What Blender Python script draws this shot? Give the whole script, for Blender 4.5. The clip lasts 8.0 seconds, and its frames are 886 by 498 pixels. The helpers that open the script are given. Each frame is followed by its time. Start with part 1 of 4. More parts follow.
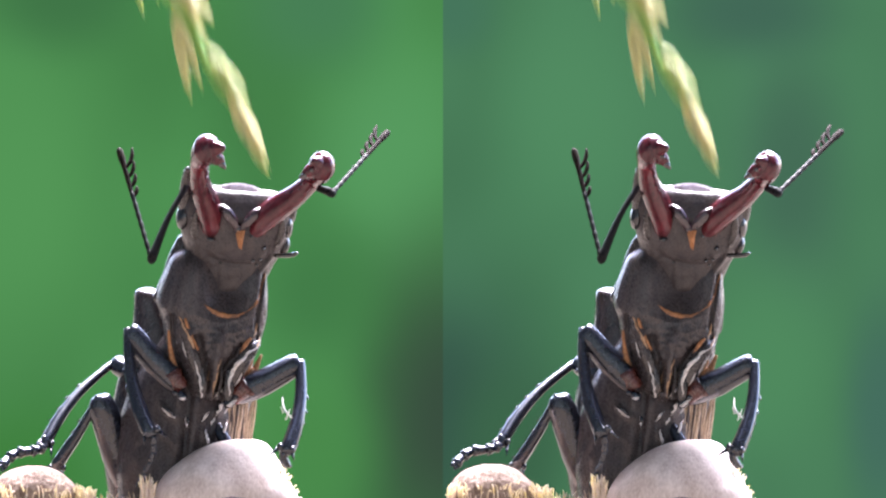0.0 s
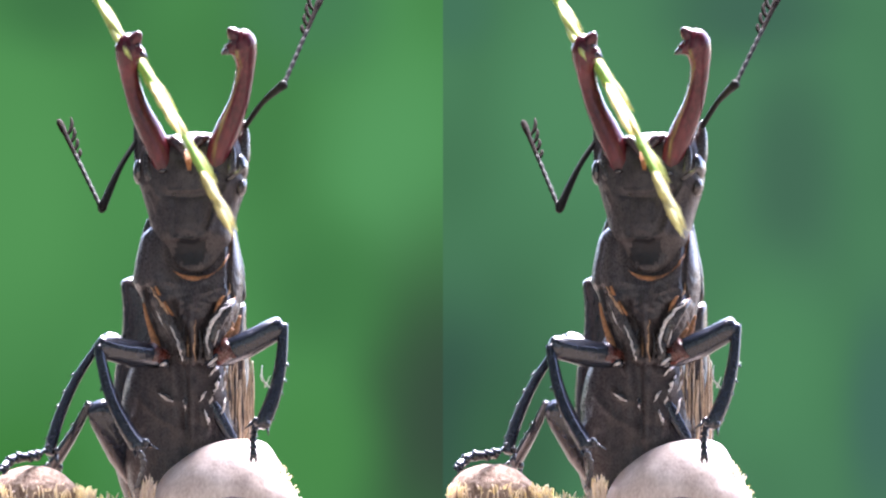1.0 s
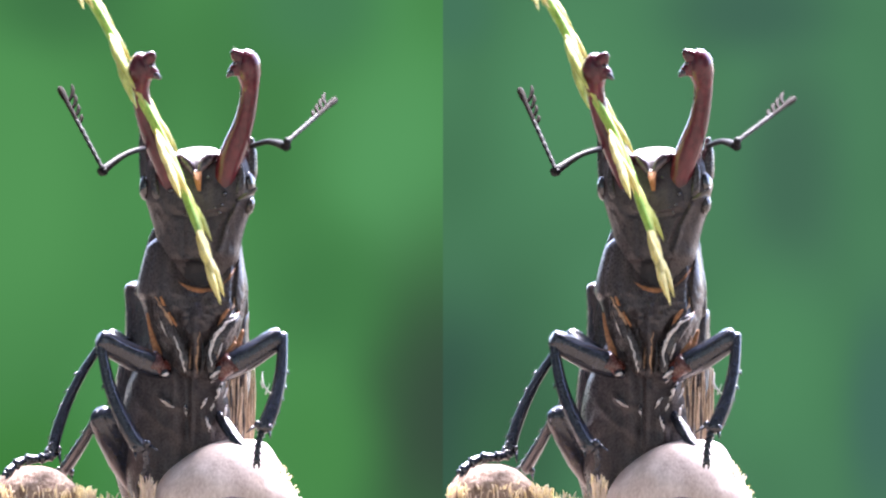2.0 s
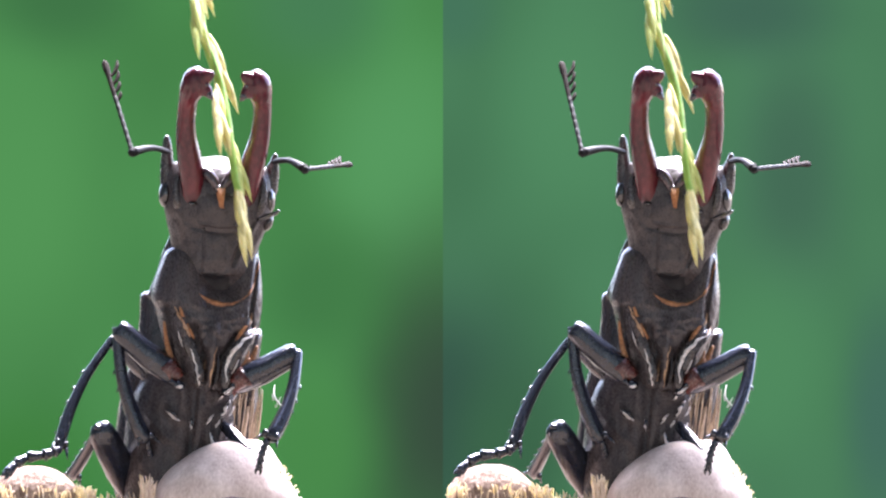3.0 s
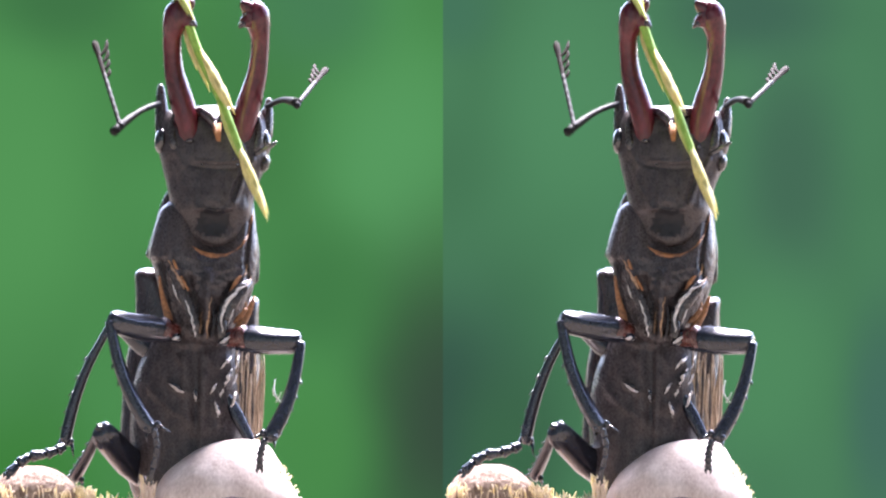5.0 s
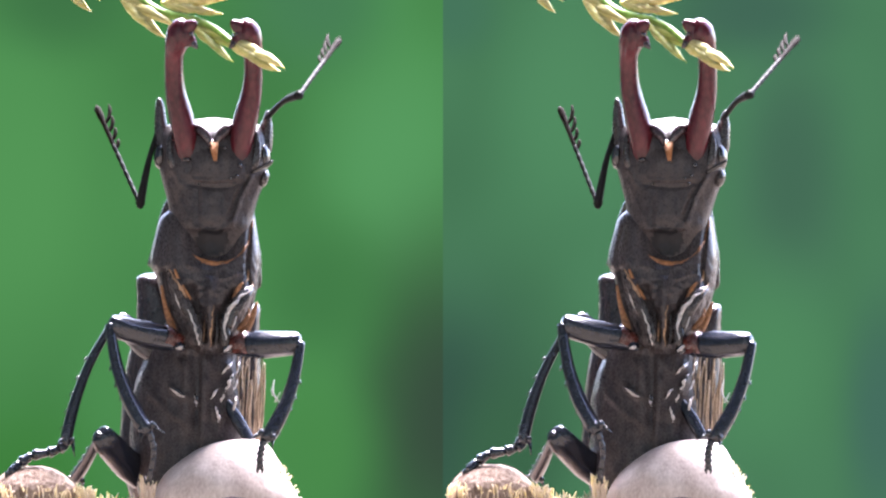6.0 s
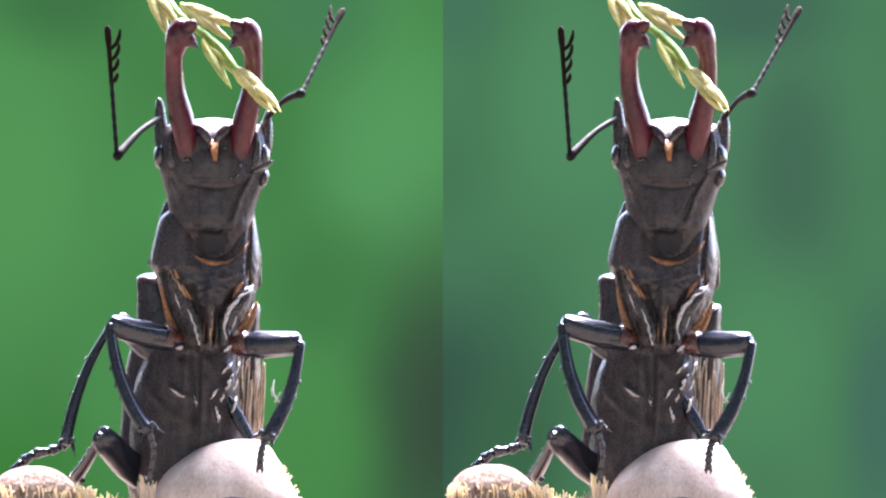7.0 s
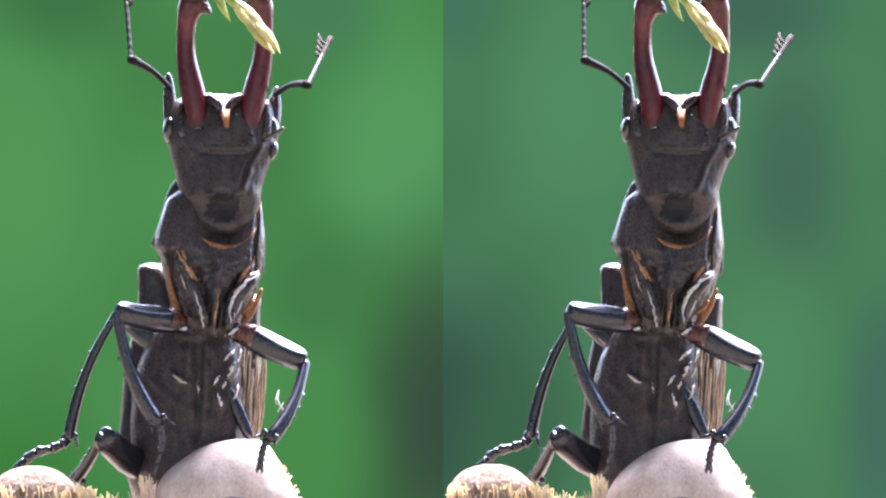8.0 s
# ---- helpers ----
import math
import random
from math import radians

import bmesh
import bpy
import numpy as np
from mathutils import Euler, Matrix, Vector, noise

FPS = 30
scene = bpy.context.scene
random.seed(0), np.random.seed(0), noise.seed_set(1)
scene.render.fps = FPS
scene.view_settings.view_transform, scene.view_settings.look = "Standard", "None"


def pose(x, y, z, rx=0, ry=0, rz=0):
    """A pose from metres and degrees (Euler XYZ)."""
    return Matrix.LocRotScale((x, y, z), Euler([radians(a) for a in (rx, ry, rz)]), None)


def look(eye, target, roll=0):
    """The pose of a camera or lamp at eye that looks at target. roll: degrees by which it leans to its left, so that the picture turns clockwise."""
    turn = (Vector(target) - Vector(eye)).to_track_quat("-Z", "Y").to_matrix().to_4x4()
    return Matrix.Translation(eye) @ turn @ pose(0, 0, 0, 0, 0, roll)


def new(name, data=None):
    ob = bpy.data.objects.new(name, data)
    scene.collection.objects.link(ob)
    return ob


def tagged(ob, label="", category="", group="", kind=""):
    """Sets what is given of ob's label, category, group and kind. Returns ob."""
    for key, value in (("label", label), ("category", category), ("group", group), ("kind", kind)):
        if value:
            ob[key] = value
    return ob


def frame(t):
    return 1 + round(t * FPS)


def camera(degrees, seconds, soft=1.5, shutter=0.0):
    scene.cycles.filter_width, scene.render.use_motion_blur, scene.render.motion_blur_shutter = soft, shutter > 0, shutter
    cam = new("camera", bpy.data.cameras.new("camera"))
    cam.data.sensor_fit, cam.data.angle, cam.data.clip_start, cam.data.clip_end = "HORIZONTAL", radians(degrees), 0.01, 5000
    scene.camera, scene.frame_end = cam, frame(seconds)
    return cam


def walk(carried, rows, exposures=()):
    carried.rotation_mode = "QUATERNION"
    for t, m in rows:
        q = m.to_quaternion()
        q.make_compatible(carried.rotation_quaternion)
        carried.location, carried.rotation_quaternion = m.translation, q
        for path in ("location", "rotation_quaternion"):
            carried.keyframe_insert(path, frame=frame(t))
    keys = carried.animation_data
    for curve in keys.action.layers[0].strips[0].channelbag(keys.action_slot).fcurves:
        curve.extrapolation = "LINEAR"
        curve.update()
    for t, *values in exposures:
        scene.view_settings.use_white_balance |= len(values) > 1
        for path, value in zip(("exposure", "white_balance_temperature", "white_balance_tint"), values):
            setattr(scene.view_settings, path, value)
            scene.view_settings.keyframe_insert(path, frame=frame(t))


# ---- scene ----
from mathutils.bvhtree import BVHTree

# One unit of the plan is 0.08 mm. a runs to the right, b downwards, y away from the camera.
U = 0.00008
F = 784 / math.tan(radians(6.0))
REACH = F * U                      # camera to the plane of the beetles
H = 0.30                           # height of the camera over the ground


def V(a, b, y=0.0):
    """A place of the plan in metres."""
    k = 1 + y / F
    return Vector(((a - 784) * k * U, y * U, (441 - b) * k * U + H))


EYE = Vector((0, -REACH, H))
TURN = 2 * math.atan(403.5 / F)    # the second set lies this far round the camera
PIVOT = Vector((V(370, 441).x, -30 * U, 0))
# the second set lies round the camera and is seen from a few degrees further to the side
SETS = [Matrix.Identity(4),
        Matrix.Translation(EYE) @ Matrix.Rotation(-TURN, 4, "Z") @ Matrix.Translation(-EYE)
        @ Matrix.Translation(PIVOT) @ Matrix.Rotation(radians(-4.5), 4, "Z") @ Matrix.Translation(-PIVOT)]

cam = camera(12.0, 8.0, soft=2.3, shutter=0.5)
walk(cam, [(0.0, look(EYE, (0, 0, H))), (8.0, look(EYE, (0, 0, H)))], exposures=[(0.0, 3.17, 5940, 23), (8.0, 3.17, 5940, 23)])

# ---- world, sun ----
SUN_UP, SUN_ROUND = 58, 14        # degrees above the horizon; round from straight behind the beetles to the right
world = bpy.data.worlds.new("sky")
scene.world = world
world.use_nodes = True
wn = world.node_tree.nodes
sky = wn.new("ShaderNodeTexSky")
sky.sky_type, sky.sun_disc = "NISHITA", False
sky.dust_density = 2.5
sky.sun_elevation, sky.sun_rotation = radians(SUN_UP), radians(SUN_ROUND)
world.node_tree.links.new(sky.outputs["Color"], wn["Background"].inputs["Color"])
wn["Background"].inputs["Strength"].default_value = 0.15
sun = new("sun", bpy.data.lights.new("sun", "SUN"))
sun.data.energy, sun.data.angle, sun.data.color = 5.0, radians(36), (1.0, 0.95, 0.89)
up, rnd = radians(SUN_UP), radians(SUN_ROUND)
toward = Vector((math.sin(rnd) * math.cos(up), math.cos(rnd) * math.cos(up), math.sin(up)))
sun.matrix_world = look(toward * 2, (0, 0, 0))


# ---- materials ----
def surface(name, dark, light, size=1.0, rough=0.4, bump=0.3, fine=0.25, gloss=0.5, stretch=(1, 1, 1), sheen=0.0, rough_var=0.12, sss=0.0, island=0.0, fade=None):
    """A procedural surface: two colours mixed at two scales, relief at two scales. size: the larger mottling in mm."""
    m = bpy.data.materials.new(name)
    m.use_nodes = True
    n, l = m.node_tree.nodes, m.node_tree.links
    bs = n["Principled BSDF"]
    co, mp = n.new("ShaderNodeTexCoord"), n.new("ShaderNodeMapping")
    mp.inputs["Scale"].default_value = stretch
    l.new(co.outputs["Object"], mp.inputs["Vector"])
    big, small = n.new("ShaderNodeTexNoise"), n.new("ShaderNodeTexNoise")
    for tex, s, d in ((big, 1000 / size, 3), (small, 1000 / (size * fine), 4)):
        tex.inputs["Scale"].default_value, tex.inputs["Detail"].default_value = s, d
        l.new(mp.outputs["Vector"], tex.inputs["Vector"])
    mix = n.new("ShaderNodeMath")
    mix.operation = "MULTIPLY_ADD"
    mix.inputs[1].default_value = 0.4
    l.new(small.outputs["Fac"], mix.inputs[0])
    part_ = n.new("ShaderNodeMath")
    part_.operation = "MULTIPLY"
    part_.inputs[1].default_value = 0.6
    l.new(big.outputs["Fac"], part_.inputs[0])
    l.new(part_.outputs[0], mix.inputs[2])
    ramp = n.new("ShaderNodeValToRGB")
    ramp.color_ramp.elements[0].position, ramp.color_ramp.elements[1].position = 0.36, 0.64
    ramp.color_ramp.elements[0].color, ramp.color_ramp.elements[1].color = (*dark, 1), (*light, 1)
    l.new(mix.outputs[0], ramp.inputs["Fac"])
    tint = ramp.outputs["Color"]
    if island:
        geo, lift, mul = n.new("ShaderNodeNewGeometry"), n.new("ShaderNodeMapRange"), n.new("ShaderNodeVectorMath")
        lift.inputs["To Min"].default_value, lift.inputs["To Max"].default_value = 1 - island, 1 + island
        l.new(geo.outputs["Random Per Island"], lift.inputs["Value"])
        mul.operation = "SCALE"
        l.new(tint, mul.inputs[0])
        l.new(lift.outputs["Result"], mul.inputs["Scale"])
        tint = mul.outputs["Vector"]
    if fade:
        # another colour grows in along the height of the piece, from the first place to the second
        sep, along, mx = n.new("ShaderNodeSeparateXYZ"), n.new("ShaderNodeMapRange"), n.new("ShaderNodeMix")
        l.new(co.outputs["Object"], sep.inputs["Vector"])
        l.new(sep.outputs["Z"], along.inputs["Value"])
        along.inputs["From Min"].default_value, along.inputs["From Max"].default_value = fade[0], fade[1]
        mx.data_type = "RGBA"
        l.new(along.outputs["Result"], mx.inputs["Factor"])
        l.new(tint, mx.inputs["A"])
        mx.inputs["B"].default_value = (*fade[2], 1)
        tint = mx.outputs["Result"]
    l.new(tint, bs.inputs["Base Color"])
    rr = n.new("ShaderNodeMapRange")
    rr.inputs["From Min"].default_value, rr.inputs["From Max"].default_value = 0.3, 0.7
    rr.inputs["To Min"].default_value, rr.inputs["To Max"].default_value = max(0.05, rough - rough_var), rough + rough_var
    l.new(small.outputs["Fac"], rr.inputs["Value"])
    l.new(rr.outputs["Result"], bs.inputs["Roughness"])
    bs.inputs["Specular IOR Level"].default_value = gloss
    bs.inputs["Sheen Weight"].default_value = sheen
    if sss:
        bs.inputs["Subsurface Weight"].default_value = sss
        bs.inputs["Subsurface Radius"].default_value = (0.6, 0.5, 0.2)
        bs.inputs["Subsurface Scale"].default_value = 0.001
    b1, b2 = n.new("ShaderNodeBump"), n.new("ShaderNodeBump")
    for bm_, tex, d in ((b1, big, size * 0.25), (b2, small, size * fine * 0.25)):
        bm_.inputs["Strength"].default_value, bm_.inputs["Distance"].default_value = bump, d / 1000
        l.new(tex.outputs["Fac"], bm_.inputs["Height"])
    l.new(b1.outputs["Normal"], b2.inputs["Normal"])
    l.new(b2.outputs["Normal"], bs.inputs["Normal"])
    return m


CHITIN = surface("chitin", (0.016, 0.013, 0.014), (0.040, 0.032, 0.031), 1.2, 0.24, 0.3, 0.2, 0.6)
COLLAR = surface("collar_chitin", (0.027, 0.024, 0.027), (0.062, 0.050, 0.050), 2.0, 0.30, 0.45, 0.12, 0.36, stretch=(1.7, 1, 0.6))
BELLY = surface("belly_chitin", (0.026, 0.022, 0.025), (0.058, 0.046, 0.045), 1.4, 0.29, 0.45, 0.15, 0.26, stretch=(1.5, 1, 0.7))
HEADMAT = surface("head_chitin", (0.028, 0.025, 0.028), (0.056, 0.046, 0.045), 1.5, 0.32, 0.5, 0.15, 0.3, stretch=(1.4, 1, 0.8))
BROWSHEEN = surface("painted_sheen", (0.22, 0.20, 0.23), (0.42, 0.39, 0.43), 0.9, 0.34, 0.35, 0.2, 0.6, stretch=(2.5, 1, 1))
LEGMAT = surface("leg_chitin", (0.007, 0.009, 0.015), (0.016, 0.019, 0.030), 1.2, 0.17, 0.04, 0.25, 0.62, rough_var=0.05)
FEELER = surface("feeler_chitin", (0.005, 0.005, 0.006), (0.013, 0.012, 0.014), 0.6, 0.6, 0.1, 0.25, 0.12)
REDHORN = surface("red_horn", (0.034, 0.005, 0.009), (0.100, 0.016, 0.022), 3.4, 0.2, 0.06, 0.15, 0.4, rough_var=0.06, stretch=(1, 1, 0.5), fade=(0.0004, -0.0026, (0.016, 0.011, 0.013)))
DARKHORN = surface("dark_horn", (0.012, 0.007, 0.010), (0.036, 0.013, 0.018), 1.0, 0.2, 0.25, 0.2, 0.8)
MEMBRANE = surface("membrane", (0.14, 0.058, 0.024), (0.42, 0.19, 0.075), 0.5, 0.5, 0.5, 0.3, 0.4)
REDJOINT = surface("red_joint", (0.030, 0.009, 0.008), (0.100, 0.024, 0.016), 0.7, 0.25, 0.2, 0.3, 0.6)
TUFT = surface("orange_tuft", (0.26, 0.10, 0.04), (0.54, 0.27, 0.12), 0.3, 0.6, 0.7, 0.3, 0.3, stretch=(3, 3, 0.6))
# pale colour for painted glints, and for the straw wisp
GLINT_STRAW = surface("glint_and_straw", (0.34, 0.31, 0.30), (0.74, 0.70, 0.68), 0.5, 0.3, 0.3, 0.3, 0.6)
RINGMAT = surface("throat_membrane", (0.10, 0.048, 0.025), (0.34, 0.15, 0.06), 0.8, 0.5, 0.6, 0.3, 0.35)
THROATSHADE = surface("throat_shade", (0.007, 0.007, 0.009), (0.014, 0.014, 0.017), 1.0, 0.45, 0.4, 0.3, 0.25)
TANSEAM = surface("tan_seam", (0.20, 0.11, 0.06), (0.56, 0.36, 0.21), 0.5, 0.45, 0.4, 0.3, 0.4)
EYEMAT = surface("eye", (0.006, 0.006, 0.008), (0.014, 0.012, 0.014), 0.6, 0.10, 0.05, 0.2, 0.9)
ELYTRA = surface("elytra", (0.016, 0.011, 0.013), (0.040, 0.027, 0.027), 1.4, 0.2, 0.2, 0.2, 0.6, stretch=(3, 3, 0.5))
PALEWING = surface("wing_edge", (0.12, 0.08, 0.05), (0.50, 0.38, 0.26), 0.7, 0.4, 0.7, 0.25, 0.5, stretch=(4, 4, 0.4))
CLUB = surface("antenna_club", (0.004, 0.003, 0.003), (0.016, 0.007, 0.005), 0.5, 0.8, 0.5, 0.3, 0.1)
WOOD = surface("bare_wood", (0.44, 0.345, 0.30), (0.72, 0.62, 0.57), 3.4, 0.45, 0.25, 0.12, 0.45, stretch=(1.2, 1.2, 0.6))
KNOT = surface("wood_knot", (0.20, 0.15, 0.17), (0.36, 0.29, 0.31), 1.2, 0.6, 0.5, 0.2, 0.3)
FIBRE = surface("wood_fibre", (0.43, 0.31, 0.23), (0.74, 0.61, 0.50), 1.2, 0.8, 0.5, 0.2, 0.2, stretch=(3, 3, 0.5), sss=0.3)
BARK = surface("rough_bark", (0.105, 0.064, 0.044), (0.30, 0.225, 0.18), 1.3, 0.85, 1.0, 0.3, 0.2, stretch=(2.2, 2.2, 0.6))
STEM = surface("grass_stem", (0.12, 0.26, 0.03), (0.28, 0.44, 0.08), 1.5, 0.5, 0.3, 0.2, 0.4, sss=0.2)
HUSK = surface("grass_husk", (0.36, 0.33, 0.075), (0.70, 0.62, 0.28), 1.1, 0.55, 0.5, 0.2, 0.4, stretch=(3, 3, 0.35), sss=0.25, island=0.25)
GREENHUSK = surface("green_husk", (0.24, 0.32, 0.05), (0.56, 0.58, 0.20), 1.1, 0.5, 0.4, 0.2, 0.4, stretch=(3, 3, 0.35), sss=0.25, island=0.25)
SOIL = surface("leaf_litter", (0.06, 0.052, 0.042), (0.16, 0.135, 0.105), 60, 0.9, 0.6, 0.1, 0.2)


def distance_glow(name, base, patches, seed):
    """Glowing colour for foliage far out of focus: its soft clumps of light and shade are painted. patches: (x, z,
    width, height, colour).
    """
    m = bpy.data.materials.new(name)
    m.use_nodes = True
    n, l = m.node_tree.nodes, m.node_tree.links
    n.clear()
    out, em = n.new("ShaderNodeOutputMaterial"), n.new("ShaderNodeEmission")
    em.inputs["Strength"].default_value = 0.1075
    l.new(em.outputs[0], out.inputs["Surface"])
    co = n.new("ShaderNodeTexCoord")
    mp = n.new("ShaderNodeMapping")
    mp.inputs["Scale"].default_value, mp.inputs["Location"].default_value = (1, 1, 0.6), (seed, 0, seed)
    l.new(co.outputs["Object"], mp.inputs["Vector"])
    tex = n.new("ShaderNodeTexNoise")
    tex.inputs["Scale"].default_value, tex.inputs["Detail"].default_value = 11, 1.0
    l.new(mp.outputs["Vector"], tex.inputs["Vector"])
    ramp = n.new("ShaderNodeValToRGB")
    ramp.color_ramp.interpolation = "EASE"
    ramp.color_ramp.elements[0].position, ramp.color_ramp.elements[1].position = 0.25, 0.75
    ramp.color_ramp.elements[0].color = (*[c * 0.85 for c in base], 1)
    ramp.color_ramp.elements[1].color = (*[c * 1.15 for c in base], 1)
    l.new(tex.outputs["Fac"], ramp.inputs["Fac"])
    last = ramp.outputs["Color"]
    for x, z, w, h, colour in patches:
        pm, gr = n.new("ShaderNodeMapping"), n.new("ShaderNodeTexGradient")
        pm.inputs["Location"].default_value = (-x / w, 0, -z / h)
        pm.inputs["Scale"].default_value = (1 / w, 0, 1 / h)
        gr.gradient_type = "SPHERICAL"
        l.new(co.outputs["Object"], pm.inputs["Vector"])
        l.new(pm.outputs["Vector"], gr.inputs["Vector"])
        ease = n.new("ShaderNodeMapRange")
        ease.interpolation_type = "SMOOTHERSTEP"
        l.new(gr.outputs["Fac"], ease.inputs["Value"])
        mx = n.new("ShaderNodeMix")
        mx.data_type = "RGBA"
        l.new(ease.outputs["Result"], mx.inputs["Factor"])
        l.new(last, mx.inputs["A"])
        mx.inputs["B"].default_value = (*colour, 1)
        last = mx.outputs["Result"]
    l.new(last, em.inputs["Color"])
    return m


# ---- mesh helpers ----
def part(name, bm, material, parent, label="", origin=None, smooth=True):
    """Links a bmesh, made in places of the plan, as one mesh under a thing or part. origin: the place of its joint."""
    place = parent["place"]
    here = Vector(place) if origin is None else origin
    bmesh.ops.translate(bm, verts=bm.verts, vec=-here)
    bmesh.ops.recalc_face_normals(bm, faces=bm.faces)
    me = bpy.data.meshes.new(name)
    bm.to_mesh(me)
    bm.free()
    me.materials.append(material)
    if smooth:
        me.shade_smooth()
    ob = new(name, me)
    ob.parent = parent
    ob.location = here - Vector(place)
    ob["place"] = here
    return tagged(ob, label)


def thing(name, place, m, label, category, group=""):
    ob = new(name)
    ob["place"] = place
    ob.empty_display_size = 0.002
    ob.matrix_world = m @ Matrix.Translation(place)
    return tagged(ob, label, category, group)


def bridge(bm, loops, cap=True):
    for one, two in zip(loops, loops[1:]):
        k = len(one)
        for i in range(k):
            bm.faces.new((one[i], one[(i + 1) % k], two[(i + 1) % k], two[i]))
    if cap:
        bm.faces.new(loops[0][::-1])
        bm.faces.new(loops[-1])


def loft(bm, rings, seg=32, n=2.3, ripple=0.0, seed=0.0, steps=3):
    """A body of level rings (b, a, y, half width, depth to the front, depth to the back), eased between them."""
    fine = []
    for i, (p, q) in enumerate(zip(rings, rings[1:])):
        before, after = rings[max(i - 1, 0)], rings[min(i + 2, len(rings) - 1)]
        for s in range(steps):
            t = s / steps
            row = []
            for j in range(6):
                m0, m1 = (q[j] - before[j]) / 2, (after[j] - p[j]) / 2
                row.append((2 * t**3 - 3 * t**2 + 1) * p[j] + (t**3 - 2 * t**2 + t) * m0 + (3 * t**2 - 2 * t**3) * q[j] + (t**3 - t**2) * m1)
            fine.append(row)
    fine.append(rings[-1])
    loops = []
    for b, a, y, w, front, back in fine:
        loop = []
        for i in range(seg):
            ang = 2 * math.pi * i / seg
            c, s = math.cos(ang), math.sin(ang)
            ca, sa = math.copysign(abs(c) ** (2 / n), c), math.copysign(abs(s) ** (2 / n), s)
            k = 1 + ripple * noise.noise((c * 1.6 + seed, s * 1.6, b / 28))
            loop.append(bm.verts.new(V(a + w * ca * k, b, y + (front if s < 0 else back) * sa * k)))
        loops.append(loop)
    bridge(bm, loops)


def sculpt(bm, strokes, wrinkle=0.0, cell=16.0, seed=0.0, below=0.0):
    """Pushes the front of a body out along strokes (width, height, places (a, b)...), and wrinkles it. Negative heights are grooves."""
    lines = []
    for width, height, *pts in strokes:
        for p, q in zip(pts, pts[1:]):
            lines.append((width, height, Vector(p), Vector(q)))
    for v in bm.verts:
        y = v.co.y / U
        k = 1 + y / F
        here = Vector((784 + v.co.x / (k * U), 441 - (v.co.z - H) / (k * U)))
        best = {}
        for width, height, p, q in lines:
            d = q - p
            t = max(0.0, min(1.0, (here - p).dot(d) / d.length_squared))
            gap = (here - p - d * t).length
            if gap < width * 2.2:
                g = height * math.exp(-(gap / width) ** 2)
                key = (width, height)
                if abs(g) > abs(best.get(key, 0.0)):
                    best[key] = g
        out = sum(best.values())
        if wrinkle:
            c = Vector((here.x / cell + seed, here.y / (cell * 1.8), seed))
            out += wrinkle * max(0.0, min(1.0, (here.y - below) / 90)) * (noise.noise(c) + 0.6 * noise.noise(c * 2.3) + (0.8 - abs(noise.noise(c * 1.4 + Vector((7, 3, 1)))) * 2.4))
        front = max(0.0, min(1.0, (30 - y) / 60))
        v.co.y -= out * front * U


def tube(bm, pts, radii, seg=14, flat=1.0, fine=4):
    """A bent, tapered limb through places (a, b, y). flat: its depth as a share of its width."""
    P = [V(*p) for p in pts]
    path, size = [], []
    for i in range(len(P) - 1):
        p0, p1, p2, p3 = P[max(i - 1, 0)], P[i], P[i + 1], P[min(i + 2, len(P) - 1)]
        for s in range(fine):
            t = s / fine
            path.append(0.5 * (2 * p1 + (p2 - p0) * t + (2 * p0 - 5 * p1 + 4 * p2 - p3) * t * t + (3 * p1 - p0 - 3 * p2 + p3) * t**3))
            size.append(radii[i] * (1 - t) + radii[i + 1] * t)
    path.append(P[-1])
    size.append(radii[-1])
    loops = []
    for i, p in enumerate(path):
        d = (path[min(i + 1, len(path) - 1)] - path[max(i - 1, 0)]).normalized()
        side = d.cross(Vector((0, 1, 0)))
        side = side.normalized() if side.length > 0.05 else Vector((1, 0, 0))
        deep = side.cross(d).normalized()
        r = size[i] * U
        loops.append([bm.verts.new(p + side * math.cos(2 * math.pi * k / seg) * r + deep * math.sin(2 * math.pi * k / seg) * r * flat) for k in range(seg)])
    bridge(bm, loops)


def bead(bm, a, b, y, ra, rb, ry, tilt=0.0, seg=14):
    """A rounded knob with half axes ra, rb, ry, tilted in the plane of the picture by degrees."""
    m = Matrix.Translation(V(a, b, y)) @ Matrix.Rotation(radians(tilt), 4, "Y") @ Matrix.Diagonal((ra * U, ry * U, rb * U, 1))
    bmesh.ops.create_uvsphere(bm, u_segments=seg, v_segments=max(8, seg * 2 // 3), radius=1, matrix=m)


def spine(bm, p, q, r):
    tube(bm, [p, q], [r, 0.4], 6, 1.0, 1)


